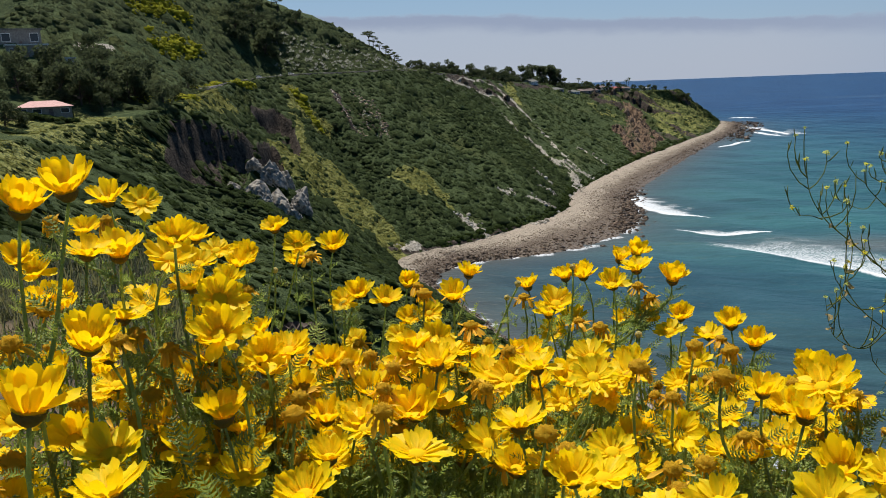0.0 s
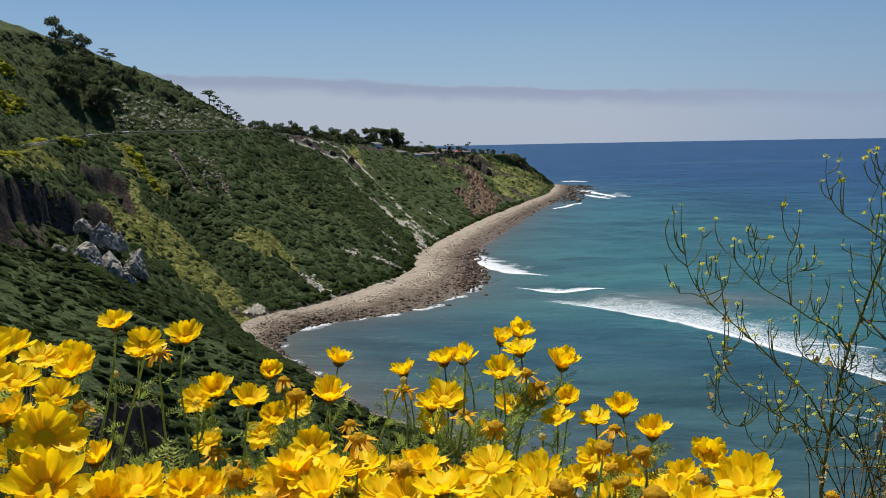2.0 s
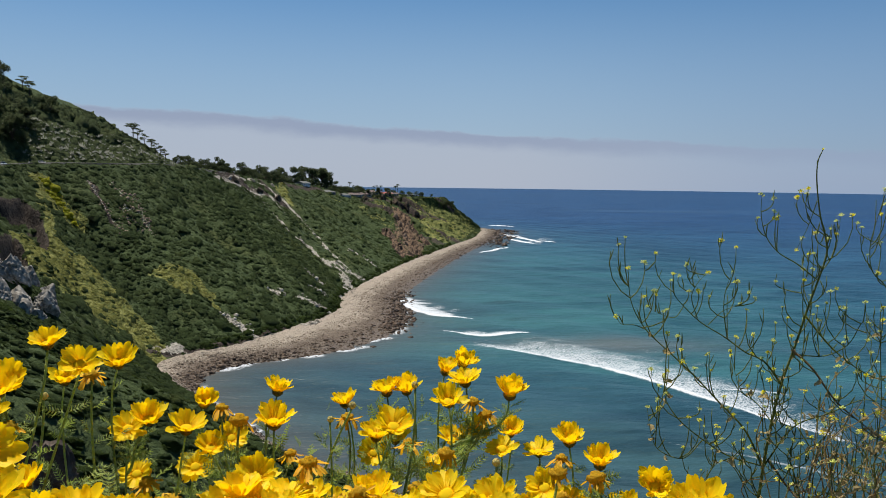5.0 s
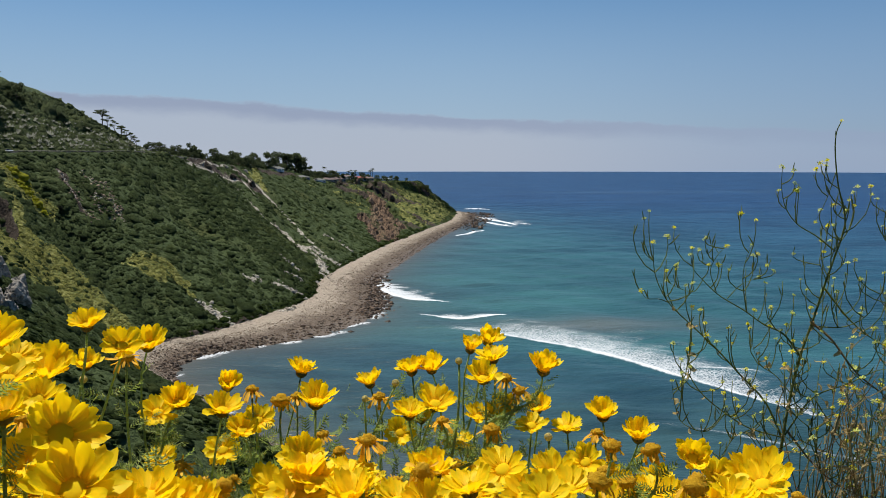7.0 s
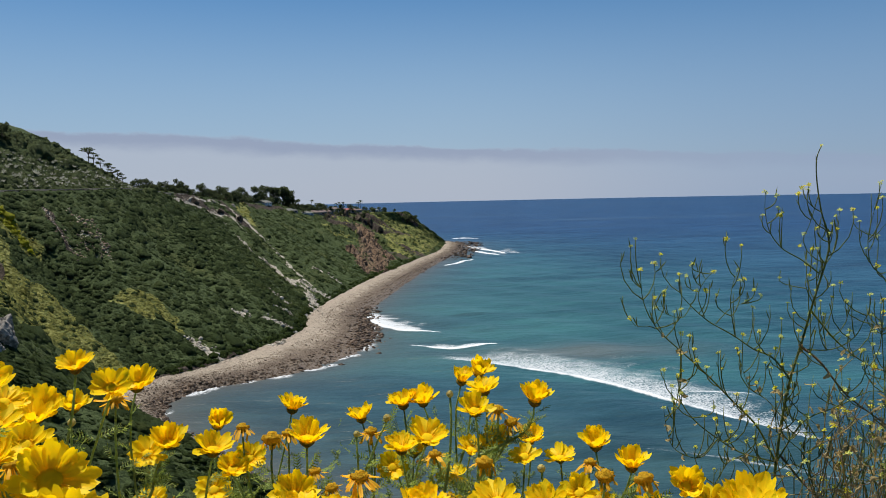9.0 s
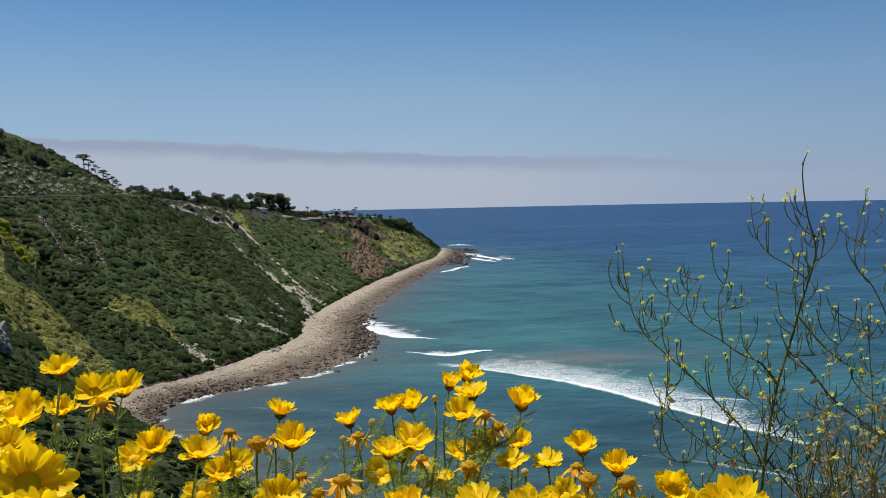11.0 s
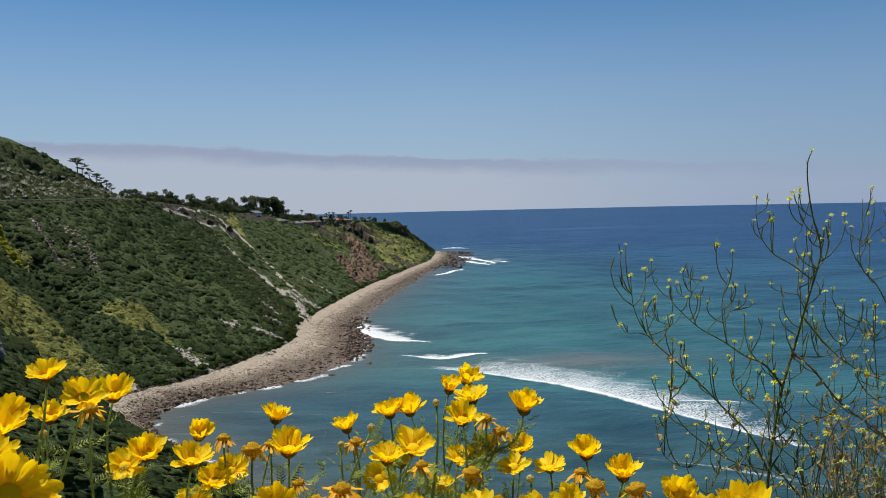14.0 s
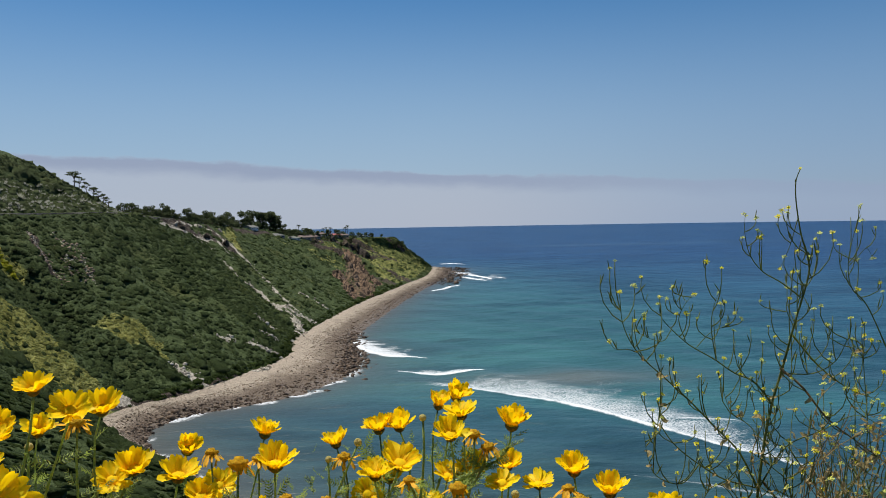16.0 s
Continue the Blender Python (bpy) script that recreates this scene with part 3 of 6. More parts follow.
mat_scrub = material("sage_scrub", m_leafy((0.027, 0.045, 0.013), (0.077, 0.108, 0.038), 0.9, 1.4, 0.3, 0.55), 0.9)
mat_dark_scrub = material("dark_scrub", m_leafy((0.018, 0.032, 0.007), (0.056, 0.085, 0.018), 0.9, 1.4, 0.3, 0.6), 0.9)
mat_hill = material("hill_brush", m_leafy((0.046, 0.068, 0.026), (0.140, 0.172, 0.072), 0.9, 0.8, 0.35, 0.4), 0.9)
mat_mustard_far = material("flowering_mustard", m_leafy((0.13, 0.15, 0.02), (0.46, 0.45, 0.03), 0.9, 1.5, 0.4), 0.9)
mat_agave = material("agave_leaf", m_leafy((0.10, 0.12, 0.085), (0.36, 0.37, 0.30)), 0.7)

rows, cols = land.shape[:2]
clear = np.maximum.reduce([bare, red, earth, yellow * 0.85]).reshape(rows, cols)
sections = np.linspace(0, len(WATER) - 1, cols)


def scatter(count, row_lo, row_hi, sec_lo, sec_hi, seed, limit=0.35, lean=False):
    """Random places on the land between two rows and two sections, off the open ground."""
    r = np.random.default_rng(seed)
    a = r.uniform(row_lo, row_hi - 1.001, count)
    u = r.uniform(np.searchsorted(sections, sec_lo), min(np.searchsorted(sections, sec_hi), cols - 1) - 1.001, count)
    i, j = a.astype(int), u.astype(int)
    f, g = (a - i)[:, None], (u - j)[:, None]
    p = land[i, j] * (1 - f) * (1 - g) + land[i + 1, j] * f * (1 - g) + land[i, j + 1] * (1 - f) * g + land[i + 1, j + 1] * f * g
    keep_ = (clear[i, j] < limit + 0.25 * r.random(count)) & (np.hypot(p[:, 0], p[:, 1]) > 14)
    if not lean:
        return p[keep_], r
    up = land[np.minimum(i + 7, rows - 1), j] - land[np.maximum(i - 6, 0), j]
    grade = up[:, :2] * (up[:, 2:] / ((up[:, :2] ** 2).sum(1, keepdims=True) + 0.5))
    return p[keep_], r, np.clip(grade[keep_], -1.1, 1.1)


def stuff(name, label, category, points, radii, protos, mat, squash, smooth=False, lean=None):
    v, f = blob(points, radii, protos, squash, lean)
    ob = new(name, mesh_from(name, v, f, [mat], smooth))
    return tagged(ob, label, category, kind="stuff")


p, r, grade = scatter(15000, 0, 170, 2.0, 11.5, 101, lean=True)
rad_p = r.lognormal(-0.02, 0.45, len(p))
stuff("scrub", "dense dark green sage scrub on the cove's steep slope", "scrub", p - [0, 0, 0.16], rad_p, CLUMPS, mat_scrub, 0.48, True, grade)
p, r, grade = scatter(6500, 0, 170, 2.0, 6.6, 111, lean=True)
stuff("scrub", "dark green scrub on the near bluff below the ledge", "scrub", p - [0, 0, 0.2], r.lognormal(-0.35, 0.45, len(p)), CLUMPS, mat_dark_scrub, 0.50, True, grade)
p, r, grade = scatter(21000, 0, 170, 11.0, 19.5, 103, lean=True)
rad_p = r.lognormal(0.05, 0.40, len(p))
stuff("scrub", "green sage scrub on the bluff towards the headland", "scrub", p - [0, 0, 0.3], rad_p, SMALL_CLUMPS, mat_scrub, 0.64, True, grade)
p, r, grade = scatter(6800, 170, 240, 5.0, 12.2, 105, 0.5, True)
keep = r.random(len(p)) < 0.9
keep &= ~((np.abs(p[:, 0] + 178) < 26) & (np.abs(p[:, 1] - 195) < 26) & (p[:, 2] < 70))
keep &= np.hypot(p[:, 0] + 228, p[:, 1] - 247) > 11
p, grade = p[keep], grade[keep]
rad_p = r.lognormal(0.42, 0.42, len(p))
stuff("brush", "tall dark brush on the hill above the coast road", "brush", p - [0, 0, 0.6], rad_p, CLUMPS, mat_hill, 0.66, True, grade)
p, r = scatter(1500, 171, 240, 12.0, 19.0, 107)
stuff("brush", "low brush on the flat top of the bluff", "brush", p - [0, 0, 0.4], r.lognormal(0.3, 0.4, len(p)), SMALL_CLUMPS, mat_dark_scrub, 0.7, True)
# a darker hem of bushes at the foot of the slope
p, r = scatter(900, 0, 7, 8.5, 16.0, 109, 0.8)
stuff("brush", "bushes at the foot of the slope above the cobbles", "brush", p - [0, 0, 0.1], r.lognormal(0.1, 0.4, len(p)), SMALL_CLUMPS, mat_dark_scrub, 0.7, True)

# yellow mustard patches on ledges and along the spur
mat_grassy = material("spring_grass", m_leafy((0.15, 0.170, 0.046), (0.38, 0.375, 0.105), 0.9, 0.5, 0.35), 0.9)


def along(line, half, count, seed):
    """Places strewn along a line on the plan, on the land."""
    r = np.random.default_rng(seed)
    c = spline(line, count)
    x, y = c[:, 0] + r.normal(0, half * 0.55, count), c[:, 1] + r.normal(0, half * 0.7, count)
    flat = land[:, ::3].reshape(-1, 3)
    z = np.array([flat[np.argmin((flat[:, 0] - a) ** 2 + (flat[:, 1] - b) ** 2), 2] for a, b in zip(x, y)])
    return np.column_stack([x, y, z]), r


def strewn(mask, count, seed, lo=0.4):
    """Random places on the land where a cover is thick."""
    r = np.random.default_rng(seed)
    near = (np.hypot(land[..., 0], land[..., 1]) > 60)[:-1, :-1]
    cell = np.linalg.norm(land[1:, :-1] - land[:-1, :-1], axis=-1) * np.linalg.norm(land[:-1, 1:] - land[:-1, :-1], axis=-1)
    weight = np.clip(mask.reshape(rows, cols)[:-1, :-1] - lo, 0, 1) * near * cell
    k_ = r.choice(weight.size, count, p=(weight / weight.sum()).ravel())
    i, j = k_ // (cols - 1), k_ % (cols - 1)
    f, g = r.random((count, 1)), r.random((count, 1))
    up = land[np.minimum(i + 7, rows - 1), j] - land[np.maximum(i - 6, 0), j]
    grade = np.clip(up[:, :2] * (up[:, 2:] / ((up[:, :2] ** 2).sum(1, keepdims=True) + 0.5)), -1.1, 1.1)
    return land[i, j] * (1 - f) * (1 - g) + land[i + 1, j] * f * (1 - g) + land[i, j + 1] * (1 - f) * g + land[i + 1, j + 1] * f * g, r, grade


for line, half, count in (([(-168, 246), (-171, 258)], 2.2, 150), ([(-178, 238), (-180, 250)], 1.5, 70), ([(-196, 300), (-192, 345)], 1.6, 160), ([(-219, 313), (-223, 346)], 4.5, 420), ([(-246, 335), (-240, 362)], 6, 380), ([(-186, 372), (-166, 358)], 2.5, 120)):
    p, r = along(line, half, count, count)
    stuff("mustard_patch", "bright yellow patch of flowering mustard on the hill", "wildflowers", p, r.lognormal(0.0, 0.4, count), CLUMPS, mat_mustard_far, 0.75, True)
p, r, grade = strewn(np.where(lv[:, 1] < 420, yellow, 0), 8000, 151)
stuff("grass_patch", "yellow-green spring grass and mustard on the spur", "grass", p, r.lognormal(-0.8, 0.45, len(p)), SMALL_CLUMPS, mat_grassy, 0.34, True, grade)
p, r, grade = strewn(np.where(lv[:, 1] < 420, yellow, 0), 240, 153)
stuff("scrub", "scattered green shrubs in the grass of the spur", "scrub", p, r.lognormal(-0.1, 0.35, len(p)), CLUMPS, mat_scrub, 0.6, True, grade)
p, r, grade = strewn(np.where(lv[:, 1] > 420, yellow, 0), 900, 152)
stuff("grass_patch", "yellow-green grass on the headland's face", "grass", p, r.lognormal(-0.1, 0.45, len(p)), SMALL_CLUMPS, mat_grassy, 0.4, True, grade)
# cobbles and wet boulders
brow, bcol = beach.shape[:2]


def on_beach(count, lo, hi, seed, sec_lo=2.5, sec_hi=19.0):
    r = np.random.default_rng(seed)
    a = r.uniform(lo, hi - 1.01, count)
    u = r.uniform(np.searchsorted(sections, sec_lo), np.searchsorted(sections, sec_hi), count)
    i, j = a.astype(int), u.astype(int)
    f = (a - i)[:, None]
    return beach[i, j] * (1 - f) + beach[i + 1, j] * f + np.column_stack([r.normal(0, 0.4, count), r.normal(0, 0.8, count), np.zeros(count)]), r


def m_stone(lo, hi, rough):
    def build(n, sh):
        geo = n.add("ShaderNodeNewGeometry")
        tone = n.math("ADD", n.math("MULTIPLY", geo.outputs["Random Per Island"], 0.8), n.math("MULTIPLY", n.noise(geo.outputs["Position"], 4.0, 3), 0.3))
        n.put(sh.inputs["Base Color"], n.mix(n.ramp(tone, 0.1, 1.0), lo, hi))
        n.put(sh.inputs["Roughness"], rough)
    return build


mat_dry_stone = material("dry_cobble", m_stone((0.19, 0.158, 0.120), (0.40, 0.345, 0.27), 0.9))
mat_wet_stone = material("wet_boulder", m_stone((0.030, 0.022, 0.016), (0.15, 0.105, 0.070), 0.4))
p, r = on_beach(11500, 23, 33, 121)
stuff("cobbles", "pale tan rounded cobbles piled along the beach", "cobbles", p, r.lognormal(-1.85, 0.38, len(p)), STONES, mat_dry_stone, 0.65)
mat_brown_stone = material("brown_cobble", m_stone((0.050, 0.038, 0.028), (0.24, 0.185, 0.135), 0.8))
p, r = on_beach(14000, 9, 26, 129)
stuff("cobbles", "brown damp cobbles on the lower beach", "cobbles", p, r.lognormal(-1.62, 0.42, len(p)), STONES, mat_brown_stone, 0.65)
p, r = on_beach(5200, 5, 17, 123)
stuff("wet_boulders", "dark wet boulders at the water's edge", "boulders", p, r.lognormal(-1.1, 0.5, len(p)), STONES, mat_wet_stone, 0.6)
p, r = on_beach(1100, 4, 15, 125, 11.0, 13.2)
stuff("wet_boulders", "dark boulder bar running out into the shallow cove", "boulders", p + np.column_stack([r.uniform(0, 5, len(p)), np.zeros((len(p), 2))]), r.lognormal(-0.5, 0.4, len(p)), STONES, mat_wet_stone, 0.6)
p, r = on_beach(800, 0, 16, 127, 16.5, 19.0)
stuff("reef_rocks", "dark reef rocks off the tip of the headland", "rocks", p + np.column_stack([r.uniform(0, 26, len(p)), np.zeros((len(p), 2))]), r.lognormal(-0.1, 0.5, len(p)), STONES, mat_wet_stone, 0.5)
# rubble on the slips and under the red streaks
mat_pale_rubble = material("pale_rubble", m_stone((0.15, 0.135, 0.105), (0.50, 0.46, 0.385), 0.9))
mat_rust_rubble = material("rusty_rubble", m_stone((0.06, 0.044, 0.032), (0.28, 0.20, 0.14), 0.9))
bits = [along(line, half * 1.5, 110, 300 + i)[0] for i, (line, half) in enumerate(SLIPS + SPECKS[:5])]
p = np.vstack(bits)
stuff("rubble", "pale broken rubble lying in the slips", "rubble", p, np.random.default_rng(7).lognormal(-1.05, 0.5, len(p)), STONES, mat_pale_rubble, 0.7)
bits = [along(line, half * 1.3, 120, 330 + i)[0] for i, (line, half) in enumerate(RED)]
p = np.vstack(bits)
stuff("rubble", "rusty broken rock on the red streaks of the bluff", "rubble", p, np.random.default_rng(8).lognormal(-1.0, 0.5, len(p)), STONES, mat_rust_rubble, 0.8)
mat_tan_rubble = material("tan_rubble", m_stone((0.09, 0.068, 0.048), (0.31, 0.235, 0.165), 0.9))
p = np.vstack([along(line, half * 2.0, 90, 360 + i)[0] for i, (line, half) in enumerate(TAN)])
stuff("rubble", "tan broken rock in the gullies under the road", "rubble", p, np.random.default_rng(9).lognormal(-1.05, 0.5, len(p)), STONES, mat_tan_rubble, 0.8)
# clipped hedge in front of the pink-roofed house
p, r = along([(-181.5, 188), (-169.5, 198.5)], 0.9, 70, 41)
stuff("hedge", "dark green hedge before the pink-roofed house", "hedge", p + [0, 0, 0.5], r.uniform(0.8, 1.25, 70), SMALL_CLUMPS, mat_dark_scrub, 0.9)
# shrubs growing round the grey outcrop and on the earth scarp
p, r = along([(-140, 216), (-131, 219), (-122, 225), (-113, 232)], 5.0, 60, 43)
stuff("scrub", "low green shrubs growing over the rock outcrop", "scrub", p + [0, 0, 0.2], r.lognormal(-0.2, 0.35, 60), CLUMPS, mat_scrub, 0.8)
p, r = along([(-158, 225), (-150, 262), (-140, 285)], 6.0, 80, 44)
stuff("scrub", "shrubs hanging over the dark earth scarp", "scrub", p, r.lognormal(0.0, 0.4, 80), CLUMPS, mat_scrub, 0.7)

# ---- trees, houses, road and cars on the bluff ----
flat = land[:, ::2].reshape(-1, 3)


def ground_z(x, y):
    """Height of the land at a place on the plan (mean of the nearest few points)."""
    d = (flat[:, 0] - x) ** 2 + (flat[:, 1] - y) ** 2
    near = np.argpartition(d, 4)[:4]
    return float(flat[near, 2].mean())


def empty(name, m, label, category, group=""):
    ob = new(name)
    ob.empty_display_size = 0.2
    ob.matrix_basis = m
    return tagged(ob, label, category, group)


def tube(bm, points, radii, sides=7, cap=True):
    """A tapered tube along points, added to bm."""
    rings = []
    pts = [Vector(q) for q in points]
    side = None
    for i, q in enumerate(pts):
        t = (pts[min(i + 1, len(pts) - 1)] - pts[max(i - 1, 0)]).normalized()
        if side is None:
            side = t.orthogonal().normalized()
        side = (side - t * side.dot(t)).normalized()
        up = t.cross(side)
        rings.append([bm.verts.new(q + (side * math.cos(a) + up * math.sin(a)) * radii[i]) for a in (6.28319 * n / sides for n in range(sides))])
    for a, b in zip(rings, rings[1:]):
        for n in range(sides):
            bm.faces.new((a[n], a[(n + 1) % sides], b[(n + 1) % sides], b[n]))
    if cap:
        bm.faces.new(rings[-1])


def box(bm, x0, x1, y0, y1, z0, z1):
    v = [bm.verts.new(q) for q in ((x0, y0, z0), (x1, y0, z0), (x1, y1, z0), (x0, y1, z0), (x0, y0, z1), (x1, y0, z1), (x1, y1, z1), (x0, y1, z1))]
    for f in ((0, 3, 2, 1), (4, 5, 6, 7), (0, 1, 5, 4), (1, 2, 6, 5), (2, 3, 7, 6), (3, 0, 4, 7)):
        bm.faces.new([v[i] for i in f])


mat_bark = material("bark", m_stone((0.05, 0.04, 0.03), (0.14, 0.11, 0.085), 0.9))
mat_leaves = material("tree_leaves", m_leafy((0.032, 0.046, 0.024), (0.098, 0.122, 0.058), 0.8, 0.6, 0.5))
mat_palm = material("palm_leaves", m_leafy((0.02, 0.03, 0.010), (0.055, 0.07, 0.025), 0.7, 2.0))


def crown_mesh(name, blobs, sprays, size, seed):
    """Leaf sprays round several centres (x, y, z, rx, rz), with gaps."""
    r = np.random.default_rng(seed)
    out = []
    for x, y, z, rx, rz in blobs:
        d = r.normal(size=(sprays, 3))
        d /= np.linalg.norm(d, axis=1)[:, None]
        at = d * r.uniform(0.35, 1.08, (sprays, 1)) ** 0.7 * [rx, rx, rz] + [x, y, z]
        b, t = r.normal(size=(sprays, 3)), d * 0.6 + r.normal(size=(sprays, 3)) * 0.6
        w = size * r.uniform(0.5, 1.4, (sprays, 1))
        out.append(np.stack([at - b * w * 0.45, at + b * w * 0.45, at + t * w], 1).reshape(-1, 3))
    v = np.vstack(out)
    return mesh_from(name, v, np.arange(len(v)).reshape(-1, 3), [mat_leaves])


def tree(kind, height, seed):
    """A broad, tall or flat-tiered tree: trunk with limbs, and crown."""
    r = random.Random(seed)
    base = {"broad": "broad dark evergreen tree on the bluff top", "tall": "tall open eucalyptus with dark ragged foliage",
            "tiered": "windswept pine with flat foliage tiers on the ridge", "low": "low rounded dark tree among the houses"}[kind]
    ob = empty({"broad": "evergreen_tree", "tall": "eucalyptus_tree", "tiered": "windswept_pine", "low": "garden_tree"}[kind], pose(0, 0, 0), base, "tree")
    bm, blobs = bmesh.new(), []
    lean = Vector((r.uniform(-0.08, 0.08), r.uniform(-0.08, 0.08), 1))
    fork = height * {"broad": 0.2, "tall": 0.42, "tiered": 0.55, "low": 0.25}[kind]
    tube(bm, [(0, 0, -0.8), lean * fork * 0.5, lean * fork, lean * height * 0.8], [height * 0.03, height * 0.024, height * 0.018, height * 0.006])
    count = {"broad": 12, "tall": 13, "tiered": 7, "low": 9}[kind]
    for i in range(count):
        a, h = 6.283 * (i * 0.382 + r.random() * 0.15), r.uniform({"broad": 0.06, "tall": 0.2, "tiered": 0.55, "low": 0.1}[kind], 0.95)
        reach = height * {"broad": 0.36, "tall": 0.22, "tiered": 0.30, "low": 0.42}[kind] * r.uniform(0.6, 1.15) * (1.25 - h * 0.5)
        tip = Vector((math.cos(a) * reach, math.sin(a) * reach, height * h))
        start = lean * fork * r.uniform(0.75, 1.15)
        tube(bm, [start, (start + tip) / 2 + Vector((0, 0, height * 0.03)), tip], [height * 0.012, height * 0.008, height * 0.003], 5)
        rz = {"broad": 0.15, "tall": 0.12, "tiered": 0.022, "low": 0.17}[kind]
        rx = {"broad": 0.19, "tall": 0.14, "tiered": 0.15, "low": 0.22}[kind]
        blobs.append((tip.x, tip.y, tip.z, height * rx * r.uniform(0.7, 1.2), height * rz * r.uniform(0.8, 1.2)))
    blobs.append((lean.x * height * 0.85, lean.y * height * 0.85, height * 0.88, height * 0.15, height * (0.04 if kind == "tiered" else 0.12)))
    part("trunk", bm, mat_bark, ob)
    part("crown", crown_mesh("crown", blobs, 170 if kind == "tiered" else 190, height * (0.028 if kind == "tiered" else 0.048), seed), None, ob)
    return ob


def palm(height, seed):
    r = random.Random(seed)
    ob = empty("palm_tree", pose(0, 0, 0), "slender palm with a small round tuft of fronds", "palm tree", "palms among the houses")
    bm = bmesh.new()
    tube(bm, [(0, 0, -0.5), (0.1, 0, height * 0.5), (0.15, 0.05, height)], [0.28, 0.2, 0.17])
    part("trunk", bm, mat_bark, ob)
    for i in range(16):
        bm = bmesh.new()
        a, lift = 6.283 * i / 16, r.uniform(-0.5, 0.9)
        prev = None
        for s in range(5):
            f = s / 4
            c = Vector((math.cos(a) * 2.6 * f, math.sin(a) * 2.6 * f, height + lift * 1.8 * f - 1.5 * f * f))
            w = 0.42 * (1 - f * 0.85)
            n = Vector((-math.sin(a), math.cos(a), 0)) * w
            cur = (bm.verts.new(c - n - Vector((0, 0, w * 0.4))), bm.verts.new(c), bm.verts.new(c + n - Vector((0, 0, w * 0.4))))
            if prev:
                bm.faces.new((prev[0], prev[1], cur[1], cur[0]))
                bm.faces.new((prev[1], prev[2], cur[2], cur[1]))
            prev = cur
        part("frond", bm, mat_palm, ob)
    return ob


def plant_all(protos, places):
    """Stands copies of protos on the land; the first copy is the thing itself."""
    used = set()
    r = random.Random(len(places))
    for i, (which, x, y, s) in enumerate(places):
        m = pose(x, y, ground_z(x, y) - 0.1, 0, 0, r.uniform(0, 360))
        ob = protos[which]
        if which in used:
            ob = copy_thing(ob, m)
        else:
            used.add(which)
            ob.matrix_basis = m
        ob.scale = (s, s, s * r.uniform(0.9, 1.1))


trees = {"b1": tree("broad", 13, 1), "b2": tree("broad", 12, 2), "b3": tree("broad", 14, 3), "t1": tree("tall", 19, 4), "t2": tree("tall", 17, 5),
         "p1": tree("tiered", 13, 6), "p2": tree("tiered", 12, 7), "p3": tree("tiered", 11, 12), "l1": tree("low", 6, 8), "l2": tree("low", 5, 9), "palm": palm(11, 10), "palm2": palm(9, 11)}


def polar(az, r):
    return r * math.sin(radians(az)), r * math.cos(radians(az))


PLACES = []
r_ = random.Random(5)
